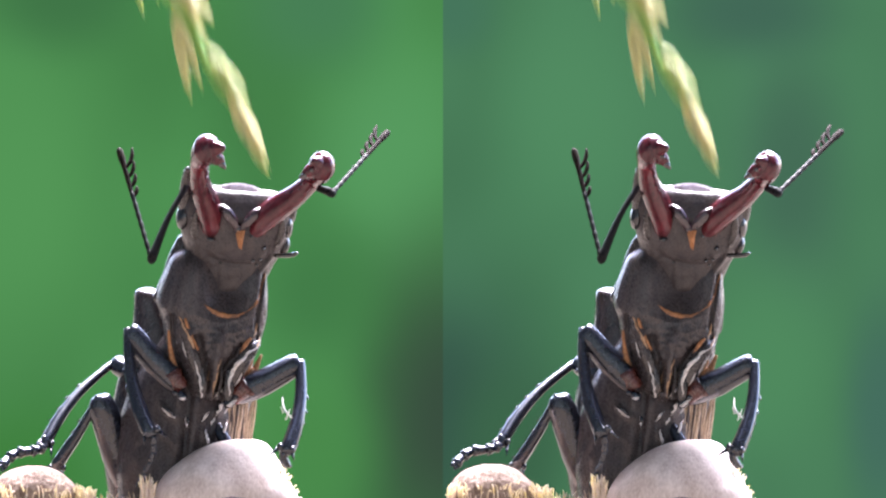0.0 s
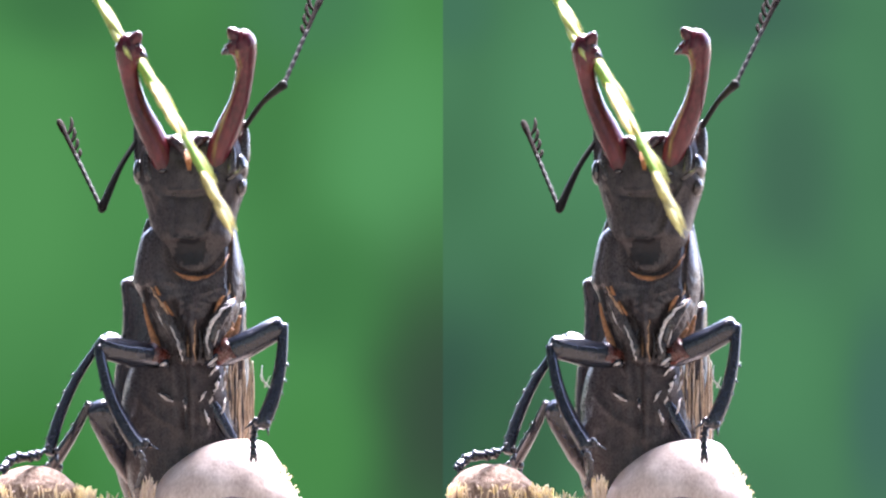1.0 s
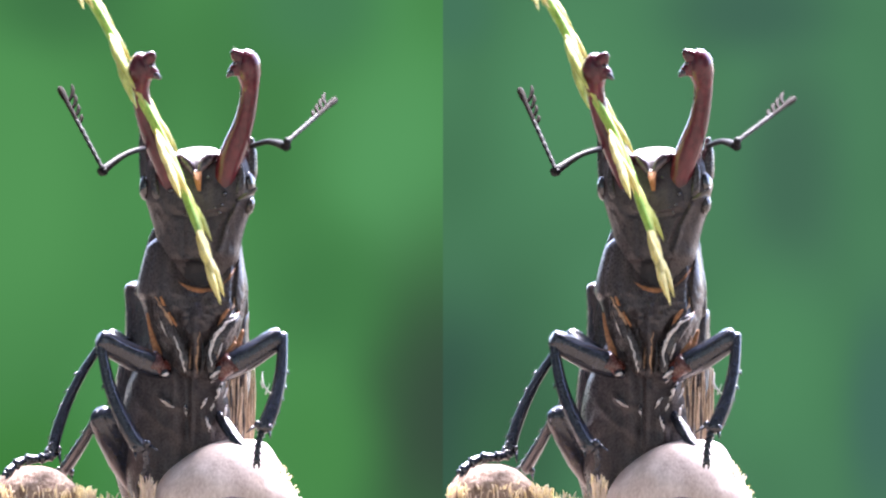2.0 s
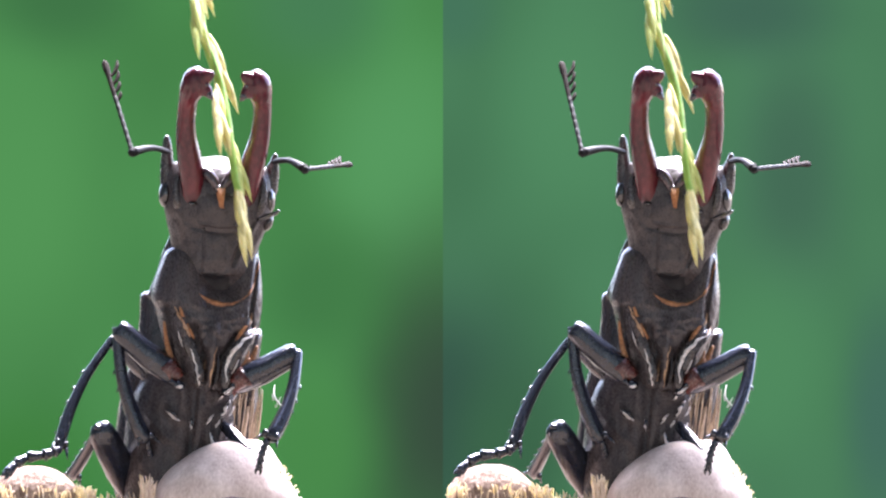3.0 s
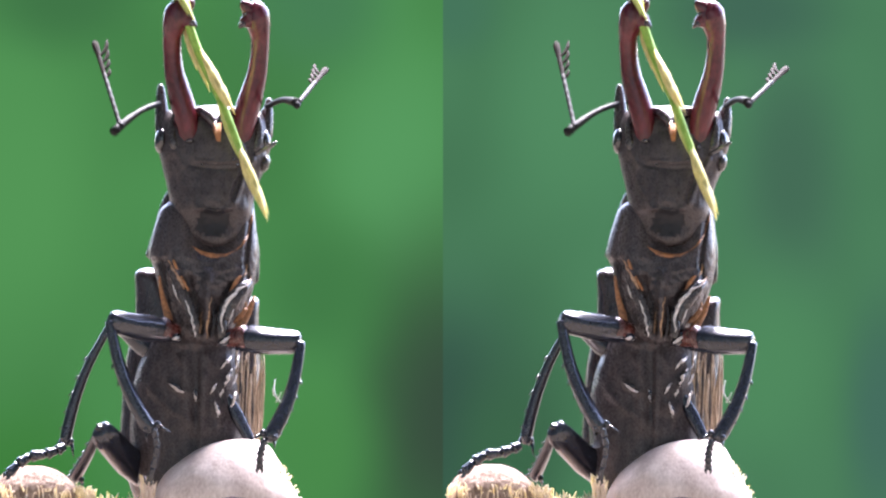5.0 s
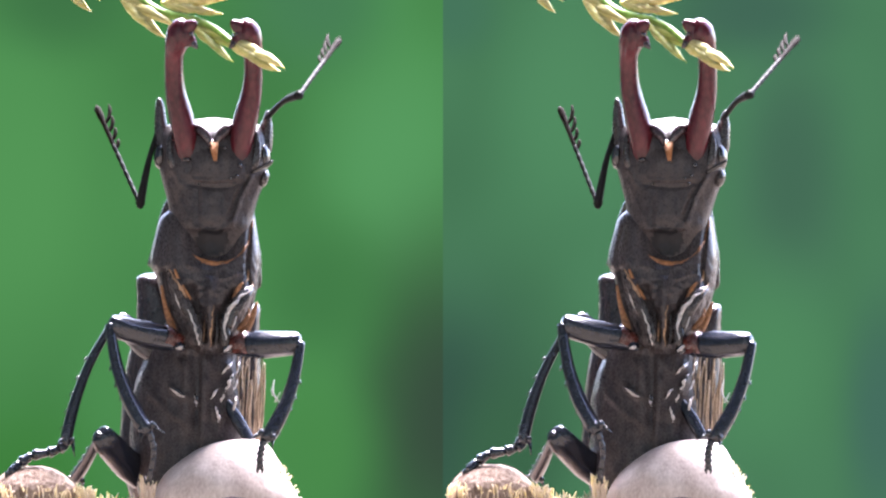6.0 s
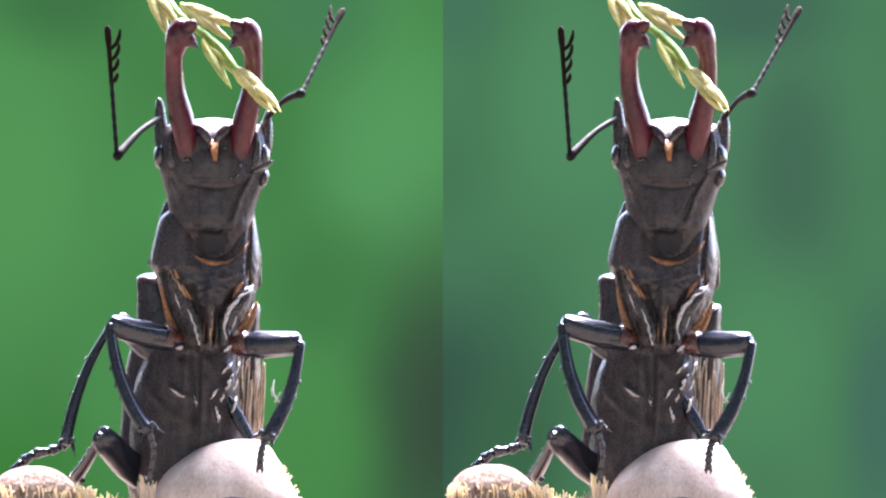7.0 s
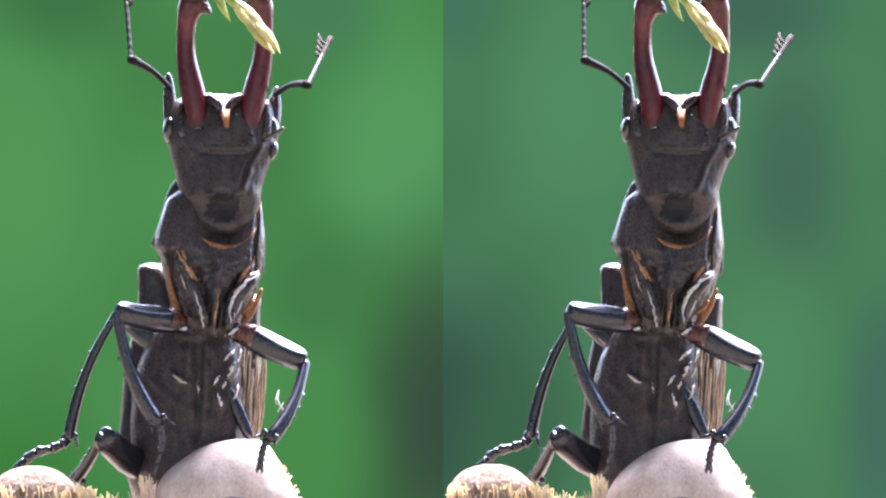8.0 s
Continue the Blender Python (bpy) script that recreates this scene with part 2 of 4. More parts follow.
def seam(name, bodies, path, r, material, parent, rng, label="thin pale line, seam and painted glint", even=False):
    """A thin raised line along a path (a, b)... on the front of the bodies."""
    trees = []
    for ob in bodies:
        off = Vector(ob["place"])
        trees.append(BVHTree.FromPolygons([v.co + off for v in ob.data.vertices], [p.vertices[:] for p in ob.data.polygons]))
    pts = []
    count = 5 * (len(path) - 1)
    for k in range(count + 1):
        t = k / count * (len(path) - 1)
        i = min(int(t), len(path) - 2)
        a = path[i][0] + (path[i + 1][0] - path[i][0]) * (t - i) + (0 if even else rng.uniform(-1.5, 1.5))
        b = path[i][1] + (path[i + 1][1] - path[i][1]) * (t - i)
        ray = (V(a, b, 0) - EYE).normalized()
        hits = [h for h in (tree.ray_cast(EYE, ray)[0] for tree in trees) if h is not None]
        if hits:
            pts.append((a, b, min(h.y for h in hits) / U + r * (0.2 if even else -0.5)))
    bm = bmesh.new()
    n_ = len(pts) - 1
    tube(bm, pts, [0.4 + r * math.sin(math.pi * (0.04 + 0.92 * k / n_)) * (1 if even else rng.uniform(0.3, 1.3)) for k in range(n_ + 1)], 8, 0.45 if even else 0.8, 2)
    return part(name, bm, material, parent, label)


def skin(name, body, a, b, ra, rb, material, label):
    """A patch that paints shade on the front of a body, round the place a, b of the plan."""
    off = Vector(body["place"])
    bm = bmesh.new()
    bm.from_mesh(body.data)
    bmesh.ops.translate(bm, verts=bm.verts, vec=off)
    away = []
    for v in bm.verts:
        k = 1 + v.co.y / U / F
        u, w = 784 + v.co.x / (k * U) - a, 441 - (v.co.z - H) / (k * U) - b
        edge = 1 + 0.7 * noise.noise((u / 8, w / 8, 3.0)) + 0.3 * noise.noise((u / 3, w / 3, 5.0))
        if (u / ra) ** 2 + (w / rb) ** 2 > edge or v.co.y > off.y:
            away.append(v)
    bmesh.ops.delete(bm, geom=away, context="VERTS")
    for v in bm.verts:
        v.co.y -= 0.4 * U
    bmesh.ops.solidify(bm, geom=bm.faces[:], thickness=0.8 * U)
    return part(name, bm, material, body, label)


# ---- the setting ----
ground = new("ground", bpy.data.meshes.new("ground"))
gb = bmesh.new()
bmesh.ops.create_grid(gb, x_segments=40, y_segments=40, size=400)
gb.to_mesh(ground.data)
gb.free()
ground.data.materials.append(SOIL)
tagged(ground, "leaf litter on the ground under the branch", "ground", kind="structure")

FAR = 2.0
FX = (REACH + FAR) / F             # metres to a unit of the plan at the distance


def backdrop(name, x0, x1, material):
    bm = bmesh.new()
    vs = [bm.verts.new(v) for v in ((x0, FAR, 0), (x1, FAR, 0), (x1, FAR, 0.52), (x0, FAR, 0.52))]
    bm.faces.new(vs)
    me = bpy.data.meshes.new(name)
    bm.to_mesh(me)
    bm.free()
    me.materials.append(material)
    return tagged(new(name, me), "glowing painted sheet of green foliage far out of focus", "backdrop", kind="structure")


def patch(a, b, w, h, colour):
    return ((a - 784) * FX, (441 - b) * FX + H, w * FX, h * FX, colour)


# lit and shaded greens, painted as patches on sheets that glow by themselves
BACK_ONE = distance_glow("far_green_glow", (0.070, 0.268, 0.067), [
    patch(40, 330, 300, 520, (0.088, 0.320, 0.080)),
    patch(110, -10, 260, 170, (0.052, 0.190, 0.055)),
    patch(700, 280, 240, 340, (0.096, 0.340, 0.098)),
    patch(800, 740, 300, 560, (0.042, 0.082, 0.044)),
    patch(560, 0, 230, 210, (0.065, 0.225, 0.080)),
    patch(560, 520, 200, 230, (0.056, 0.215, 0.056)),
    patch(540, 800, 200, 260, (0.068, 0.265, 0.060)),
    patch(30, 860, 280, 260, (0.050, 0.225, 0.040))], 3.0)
BACK_TWO = distance_glow("far_blue_green_glow", (0.072, 0.225, 0.092), [
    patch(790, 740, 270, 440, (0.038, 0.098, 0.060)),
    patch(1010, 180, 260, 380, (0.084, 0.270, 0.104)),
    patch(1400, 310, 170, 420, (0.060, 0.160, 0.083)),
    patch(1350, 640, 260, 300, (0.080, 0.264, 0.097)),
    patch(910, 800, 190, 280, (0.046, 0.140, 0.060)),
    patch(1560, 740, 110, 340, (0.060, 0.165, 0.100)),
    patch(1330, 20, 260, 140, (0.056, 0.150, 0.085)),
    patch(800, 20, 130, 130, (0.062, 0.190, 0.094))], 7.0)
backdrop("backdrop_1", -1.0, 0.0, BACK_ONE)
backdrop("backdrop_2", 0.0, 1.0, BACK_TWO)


# unseen screen added behind and over the camera to block and soften sky light
SKY_SCREEN = surface("sky_screen", (0.066, 0.087, 0.087), (0.172, 0.212, 0.208), 180, 0.9, 1.0, 0.2, 0.2)
tb = bmesh.new()
rows = []
for j, (reach, tall) in enumerate(((2.6, 0.0), (2.75, 1.2), (2.8, 2.4), (2.4, 3.5), (1.7, 4.3), (0.9, 4.7))):
    row = []
    for i in range(41):
        ang = radians(118 + 252 * i / 40)
        r = reach + 0.3 * noise.noise((i * 0.7, j * 1.3, 0))
        row.append(tb.verts.new((r * math.cos(ang), -0.3 + r * math.sin(ang), tall + (0.3 * noise.noise((i * 0.9, 4, j * 1.1)) if j else 0))))
    rows.append(row)
for r0, r1 in zip(rows, rows[1:]):
    for i in range(40):
        tb.faces.new((r0[i], r0[i + 1], r1[i + 1], r1[i]))
sky_screen = new("backdrop_3", bpy.data.meshes.new("backdrop_3"))
tb.to_mesh(sky_screen.data)
tb.free()
sky_screen.data.materials.append(SKY_SCREEN)
tagged(sky_screen, "unseen dull green screen added to shut out front sky", "backdrop", kind="structure")


# ---- the branch ----
def branch(m):
    base = V(250, 441 + H / U, 0)
    base.z = 0
    top = thing("broken_branch", base, m, "pale broken branch with a smooth bare knob and splintered bark", "branch", "perches")
    rng = random.Random(5)
    bm = bmesh.new()
    loft(bm, [(4180, 250, 40, 230, 190, 190), (3000, 250, 40, 215, 170, 180), (1800, 245, 35, 220, 170, 180),
              (1200, 245, 30, 225, 170, 190), (960, 245, 20, 235, 160, 170), (925, 245, 20, 180, 120, 130)], 40, 2.2, 0.08, 4)
    part("stem", bm, BARK, top, "rough brown bark")
    bm = bmesh.new()
    loft(bm, [(1010, 400, -70, 150, 95, 120), (930, 400, -70, 140, 100, 110), (882, 398, -70, 130, 98, 100), (850, 398, -70, 113, 88, 90),
              (820, 404, -68, 90, 70, 74), (798, 414, -66, 68, 50, 54), (784, 424, -64, 44, 32, 36), (778, 432, -62, 18, 14, 16)], 40, 2.2, 0.035, 2)
    part("knob", bm, WOOD, top, "smooth bare pinkish wood knob")
    bm = bmesh.new()
    bead(bm, 408, 893, -158, 42, 20, 14, 0, 24)
    part("knot", bm, KNOT, top, "dull purplish grey knot")
    bm = bmesh.new()
    loft(bm, [(1000, 62, -40, 82, 80, 80), (900, 62, -40, 82, 80, 80), (866, 60, -40, 78, 70, 72), (846, 58, -40, 62, 54, 58),
              (832, 58, -40, 40, 36, 40), (825, 60, -40, 14, 16, 18)], 32, 2.3, 0.10, 8)
    part("stub", bm, BARK, top, "weathered rounded stub")
    # torn fibres round the edges of the stub and the knob
    def fringe(name, count, centre, spread, tall, label):
        bm = bmesh.new()
        for _ in range(count):
            a, b, y = centre(rng)
            h = tall * rng.uniform(0.4, 1.2)
            lean = rng.uniform(-8, 8)
            w = rng.uniform(0.25, 0.7) * min(4.0, 1.6 + tall * 0.12)
            tube(bm, [(a, b + 14, y), (a + lean * 0.4, b - h * 0.4, y + rng.uniform(-4, 4)), (a + lean, b - h, y + rng.uniform(-6, 6))], [w, w * 0.8, 0.7], 6, 0.5, 2)
        part(name, bm, FIBRE, top, label)
    fringe("fibre_fringe", 150, lambda r: (lambda u: (100 + u * 70, 868 + u * 14 + r.uniform(-6, 8), r.uniform(-95, -20)))(r.random()), 0, 13, "torn golden wood fibres")
    fringe("fibre_fringe", 110, lambda r: (r.uniform(-16, 120), 874 + r.uniform(-8, 14), r.uniform(-118, -96)), 0, 10, "torn golden wood fibres")
    fringe("splinter", 50, lambda r: (r.uniform(246, 272), 880 + r.uniform(-6, 4), r.uniform(-150, -128)), 0, 30, "pale upright splinter")
    fringe("fibre_fringe", 50, lambda r: (r.uniform(168, 240), 888 + r.uniform(-4, 8), r.uniform(-60, 0)), 0, 12, "torn golden wood fibres")
    def rim(r):
        u = r.random()
        return (486 + 44 * u ** 0.8, 812 + 78 * u, r.uniform(-110, -40))
    fringe("fibre_fringe", 90, rim, 0, 4, "torn golden wood fibres")
    return top


for M in SETS:
    branch(M)


# ---- the stag beetle ----
PRO, HEAD, HIND = V(370, 600, -20), V(375, 390, -10), V(340, 850, 50)


def mandible(bm, teeth, s):
    """s: 1 for the one on the beetle's right, -1 mirrored."""
    def q(a, b, y):
        return (378 + s * (a - 378), b, y)
    tube(bm, [q(338, 318, -10), q(333, 278, -26), q(327, 240, -34), q(318, 205, -40), q(308, 165, -50), q(304, 128, -60), q(304, 98, -70), q(308, 76, -80), q(313, 58, -90), q(319, 47, -97), q(325, 42, -101)],
         [15, 22, 22.5, 21.5, 18, 16, 16.5, 21.5, 23, 18, 7], 22, 1.2, 5)
    # the upper prong, the blunt lower prong under it, and the small saw along the shaft
    tube(bm, [q(314, 58, -90), q(326, 50, -99), q(336, 42, -107), q(340, 37, -111)], [18, 15, 9, 3], 14, 0.95, 4)
    tube(bm, [q(310, 72, -83), q(324, 70, -94), q(334, 74, -101), q(342, 83, -106)], [18, 16, 11, 2], 14, 0.9, 4)
    bead(bm, *q(323, 60, -97), 15, 22, 15, 0, 16)
    tube(teeth, [q(334, 74, -102), q(340, 80, -107), q(345, 86, -109)], [8, 5.5, 1.2], 10, 0.9, 3)
    tube(teeth, [q(322, 60, -100), q(331, 60, -107), q(336, 63, -110)], [7, 5, 1.0], 10, 0.9, 3)
    for k, b in enumerate((96, 104, 113, 123, 134)):
        spine(teeth, q(314, b, -68), q(322 - k * 0.4, b - 2, -76), 4.6 - k * 0.4)


def femur(name, p, q, r, rig, key, parent, label=""):
    bm = bmesh.new()
    mid = [(p[i] * 0.55 + q[i] * 0.45) for i in range(3)]
    near = [(p[i] * 0.85 + q[i] * 0.15) for i in range(3)]
    far = [(p[i] * 0.12 + q[i] * 0.88) for i in range(3)]
    tube(bm, [p, near, mid, far, q], [r * 0.55, r * 0.85, r * 1.05, r * 0.9, r * 0.5], 24, 0.8, 5)
    # the upper side is flattened towards the knee, turned to catch the sun
    start, way = V(*p), V(*q) - V(*p)
    face = Vector((0.04, -0.48, 0.87))
    face = (face - way * face.dot(way) / way.length_squared).normalized()
    for v in bm.verts:
        t = max(0.0, min(1.0, (v.co - start).dot(way) / way.length_squared))
        over = (v.co - start - way * t).dot(face) - r * U * (0.95 - 0.35 * min(1, t * 1.6))
        if over > 0:
            v.co -= face * over * 0.85
    ob = part(name, bm, LEGMAT, parent, label, V(*p))
    rig[key], rig[key + "_way"] = ob, V(*q) - V(*p)
    return ob


def tibia(p, q, r, rig, key, parent, bow, out):
    """bow: how far it bends sideways; out: the side on which its spines stand."""
    bm = bmesh.new()
    d = Vector((q[0] - p[0], q[1] - p[1])).normalized()
    n_ = Vector((d.y, -d.x))
    def at(t, off=0.0):
        bend = bow * math.sin(math.pi * t)
        return (p[0] + (q[0] - p[0]) * t + n_.x * (bend + off), p[1] + (q[1] - p[1]) * t + n_.y * (bend + off), p[2] + (q[2] - p[2]) * t)
    tube(bm, [at(0), at(0.12), at(0.4), at(0.7), at(0.93), at(1)], [r * 0.62, r * 0.7, r * 0.85, r * 1.1, r * 1.22, r * 0.7], 14, 0.75, 3)
    # the inner edge is flattened
    start, way = V(*p), V(*q) - V(*p)
    face = Vector((-out * n_.x * 0.94, -0.34, out * n_.y * 0.94)).normalized()
    for v in bm.verts:
        t = max(0.0, min(1.0, (v.co - start).dot(way) / way.length_squared))
        over = (v.co - V(*at(t))).dot(face) - r * U * 0.45
        if over > 0:
            v.co -= face * over * 0.85
    sp = bm
    for t, h in ((0.35, 4), (0.5, 5), (0.62, 6), (0.75, 7), (0.87, 8)):
        x = at(t, out * r * 0.8)
        y = at(t + 0.035, out * (r * 0.9 + h))
        spine(sp, x, y, 3.2)
    for off in (-1, 1):
        spine(sp, at(0.97, off * r * 0.9), at(1.06, off * (r * 1.1 + 7)), 4)
    for off in (-0.7, 0.1, 0.8):
        x = at(0.95, off * r)
        bead(bm, x[0], x[1], x[2] - r * 0.35, r * 0.42, r * 0.5, r * 0.5, 0, 10)
    ob = part("tibia", bm, LEGMAT, parent, "", V(*p))
    rig[key], rig[key + "_way"] = ob, V(*q) - V(*p)
    return ob


def tarsus(pts, r, rig, key, parent):
    bm = bmesh.new()
    P = [Vector(p) for p in pts]
    count = 5
    for k in range(count):
        t = k / count * (len(P) - 1)
        i = min(int(t), len(P) - 2)
        p = P[i].lerp(P[i + 1], t - i)
        t2 = (k + 1) / count * (len(P) - 1)
        j = min(int(t2 - 1e-6), len(P) - 2)
        q = P[j].lerp(P[j + 1], t2 - j)
        long = 1.0 if k < 4 else 0.9
        tube(bm, [p, p.lerp(q, 0.5), p.lerp(q, 0.8), q], [r * 0.62, r * 0.78, r * 1.0 * long, r * 0.6], 10, 0.9, 2)
        side = (q - p).normalized()
        spine(bm, p.lerp(q, 0.75) + Vector((side.y, -side.x, 0)) * r * 0.6, q + Vector((side.y, -side.x, 0)) * r * 1.15, r * 0.2)
    d = (P[-1] - P[-2]).normalized()
    n_ = Vector((d.y, -d.x, 0))
    for s in (-1, 1):
        tube(bm, [P[-1] - d * 2, P[-1] + d * 5 + n_ * s * 5, P[-1] + d * 12 + n_ * s * 3], [r * 0.5, r * 0.4, 0.5], 6, 1, 2)
    ob = part("tarsus", bm, LEGMAT, parent, "", V(*pts[0]))
    rig[key], rig[key + "_way"] = ob, V(*pts[-1]) - V(*pts[0])
    return ob


def antenna(s, base, elbow, tip, rig, key, parent, side):
    bm = bmesh.new()
    mid = [(base[i] + elbow[i]) / 2 for i in range(3)]
    tube(bm, [base, [mid[0], mid[1] - 9, mid[2]], elbow], [5.0, 5.0, 8.5], 10, 1, 5)
    ob = part("antenna_scape", bm, FEELER, parent, "", V(*base))
    rig[key + "_scape"], rig[key + "_scape_way"] = ob, V(*elbow) - V(*base)
    bm = bmesh.new()
    e, t = Vector(elbow), Vector(tip)
    bead(bm, e.x, e.y, e.z, 7, 8, 7)
    tube(bm, [e.lerp(t, 0.60 * k / 21) for k in range(22)], [3.4 if k % 3 == 0 else (4.0 if k % 3 == 1 else 4.5) for k in range(22)], 10, 1, 2)
    fl = part("antenna_flagellum", bm, FEELER, parent, "", V(*elbow))
    rig[key + "_flag"], rig[key + "_flag_way"] = fl, V(*tip) - V(*elbow)
    d = (t - e).normalized()
    n_ = Vector((d.y, -d.x, 0)) * side
    club = bmesh.new()
    tube(club, [e.lerp(t, 0.56), e.lerp(t, 0.7), e.lerp(t, 0.82), e.lerp(t, 0.9), e.lerp(t, 0.97), t], [4.0, 4.2, 4.4, 6.2, 6.0, 2.0], 10, 0.8, 4)
    for k in range(4):
        p = e.lerp(t, 0.56 + k * 0.085)
        L = 19 + k * 6.0
        tube(club, [p, p + n_ * L * 0.30 + d * L * 0.20, p + n_ * L * 0.52 + d * L * 0.58, p + n_ * L * 0.60 + d * L * 0.95], [3.0, 3.8, 3.8, 1.5], 8, 0.6, 3)
    part("antenna_club", club, CLUB, fl, "brown comb of the antenna")
    return ob


def stag_beetle(m):
    rig = {}
    base = V(335, 868, 30)
    top = thing("stag_beetle", base, m, "dark stag beetle rearing up with reddish open mandibles", "beetle", "beetles")
    rig["top"] = top

    # hind body: breast, belly and wing cases
    bm = bmesh.new()
    rings = []
    for b, a, w in ((560, 358, 60), (600, 350, 74), (640, 340, 88), (690, 335, 98), (735, 333, 102), (780, 333, 104), (825, 334, 100), (870, 335, 92), (905, 335, 70)):
        rings.append((b, a, 40, w, 86 + (b - 560) * 0.08, 60))
    loft(bm, rings, 150, 2.4, 0.02, 3, 8)
    sculpt(bm, [(6, 4, (238, 640), (262, 690), (300, 730), (340, 752)), (6, 5, (430, 640), (404, 690), (388, 760)), (5, -9, (349, 630), (348, 720), (345, 800)),
                (9, 5, (366, 640), (362, 700), (358, 770)), (8, 5, (330, 640), (330, 700), (334, 770)), (4, 8, (302, 686), (324, 702)), (4, 8, (380, 722), (388, 742)),
                (3, 7, (346, 700), (347, 716)), (3, 7, (392, 660), (404, 648)), (3, 7, (398, 690), (410, 668)), (3, 6, (318, 640), (326, 654)), (3, 6, (300, 612), (330, 620))], 1.5, 9, 2.0)
    hind = part("abdomen", bm, BELLY, top, "wrinkled dark belly plates", HIND)
    rig["hind"] = hind
    bm = bmesh.new()
    loft(bm, [(484, 266, 96, 5, 4, 8), (487, 266, 94, 16, 16, 20), (496, 265, 92, 24, 28, 36), (530, 280, 90, 38, 36, 60), (580, 292, 88, 53, 50, 72), (650, 284, 86, 62, 58, 80),
              (740, 279, 84, 65, 60, 82), (810, 278, 82, 66, 58, 80), (900, 290, 80, 54, 50, 60)], 28, 2.4, 0.02)
    part("wing_case", bm, ELYTRA, hind, "dark brown wing case")
    bm = bmesh.new()
    loft(bm, [(538, 451, 94, 4, 4, 8), (541, 450, 93, 9, 14, 18), (550, 446, 92, 15, 26, 34), (580, 432, 90, 28, 36, 60), (650, 408, 88, 54, 50, 72), (710, 404, 86, 59, 58, 80),
              (780, 402, 84, 59, 60, 82), (830, 398, 82, 60, 58, 80), (900, 390, 80, 54, 50, 60)], 28, 2.4, 0.02)
    part("wing_case", bm, ELYTRA, hind, "dark brown wing case")
    rng = random.Random(8)
    for k in range(26):
        a0 = 412 + k * 1.85 + rng.uniform(-1.5, 1.5)
        bm = bmesh.new()
        y0 = -18 + k * 2.1
        b0 = rng.uniform(622, 668)
        pts = [(a0 + 8 + rng.uniform(-2, 2), b0, y0 + 10)]
        pts += [(a0 + 6 - i * 1.5 + rng.uniform(-2.0, 2.0), b0 + 38 * (i + 1), y0 + rng.uniform(-3, 2)) for i in range(3)]
        pts += [(a0 - 3, 800, y0 + 5)]
        tube(bm, pts, [0.8, rng.uniform(1.4, 2.8), rng.uniform(1.4, 3.0), rng.uniform(1.2, 2.6), 1.2], 8, 0.8, 4)
        pale = rng.random() < 0.72
        part("wing_rib", bm, PALEWING if pale else ELYTRA, hind, "pale streaked rib of the wing edge" if pale else "dark rib of the wing edge")
    for p, q in (((302, 686), (326, 703)), ((380, 720), (388, 746)), ((345, 698), (348, 718)), ((392, 662), (407, 645)), ((398, 694), (411, 666)),
                 ((384, 690), (372, 706)), ((410, 730), (418, 704))):
        bm = bmesh.new()
        mid_ = ((p[0] + q[0]) / 2 + 2, (p[1] + q[1]) / 2 - 2)
        y0 = -65 + 0.0035 * (mid_[0] - 336) ** 2 - (mid_[1] - 640) * 0.06
        tube(bm, [(*p, y0 + 1), (*mid_, y0 - 3), (*q, y0 + 1)], [1.2, 3.0, 1.2], 10, 0.9, 4)
        part("belly_crease", bm, LEGMAT, hind)

    # fore body: the breast, and the sharp-edged shield that stands out behind it
    bm = bmesh.new()
    loft(bm, [(350, 372, 12, 54, 30, 40), (366, 371, 10, 66, 48, 56), (385, 367, 9, 82, 60, 66), (410, 365.5, 8, 89, 69, 70), (440, 364, 6, 95, 75, 72), (468, 363, 5, 98, 77, 74), (492, 368, 4, 91, 77, 76),
              (520, 369, 0, 85, 75, 74), (555, 369, -4, 75, 71, 58), (600, 369, -8, 58, 62, 50), (626, 370, -10, 38, 40, 36)], 160, 2.4, 0.01, 1, 10)
    sculpt(bm, [(12, 13, (312, 500), (330, 545), (350, 604)), (12, 15, (440, 520), (420, 548), (402, 606)), (8, -15, (336, 510), (352, 560), (362, 600)), (8, -15, (415, 520), (392, 560), (382, 600)),
                (7, 11, (373, 500), (372, 560), (369, 620)), (5, -9, (290, 480), (300, 540), (322, 600)), (6, 8, (284, 490), (296, 545), (312, 600)), (5, -9, (452, 510), (436, 560), (420, 600)),
                (3.5, -11, (444, 385), (440, 430), (437, 480), (442, 505)), (3.5, -3, (296, 400), (286, 440), (286, 470)),
                (40, -46, (374, 340), (378, 424)), (4, 3, (384, 476), (420, 462), (438, 436)), (3, 2, (392, 495), (428, 484)), (4, 2, (330, 470), (372, 482))], 3.4, 6.0, 5.0, 436)
    pro = part("forebody", bm, COLLAR, top, "dark brown breast with wrinkled plates", PRO)
    rig["pro"] = pro
    bm = bmesh.new()
    loft(bm, [(346, 372, 34, 60, 14, 40), (354, 371, 32, 76, 20, 52), (370, 368, 30, 81, 24, 62), (395, 366, 28, 87, 26, 72), (420, 365.5, 26, 91, 28, 78), (445, 364, 24, 97, 28, 80), (460, 362.5, 24, 100, 27, 80),
              (468, 362, 24, 101, 25, 78), (474, 364.5, 24, 98, 24, 76), (482, 368, 24, 95, 23, 72), (498, 370, 24, 93, 22, 66), (508, 374, 24, 87, 18, 56), (518, 378, 24, 70, 10, 40)], 72, 2.0, 0.0, 1, 4)
    part("collar", bm, CHITIN, pro, "dark sharp-edged collar shield")
    rng = random.Random(40)
    seam("throat_ring", [pro], [(338, 450), (352, 460), (368, 467), (384, 469), (402, 466), (420, 456)], 6.5, RINGMAT, pro, rng, "orange brown throat membrane", True)
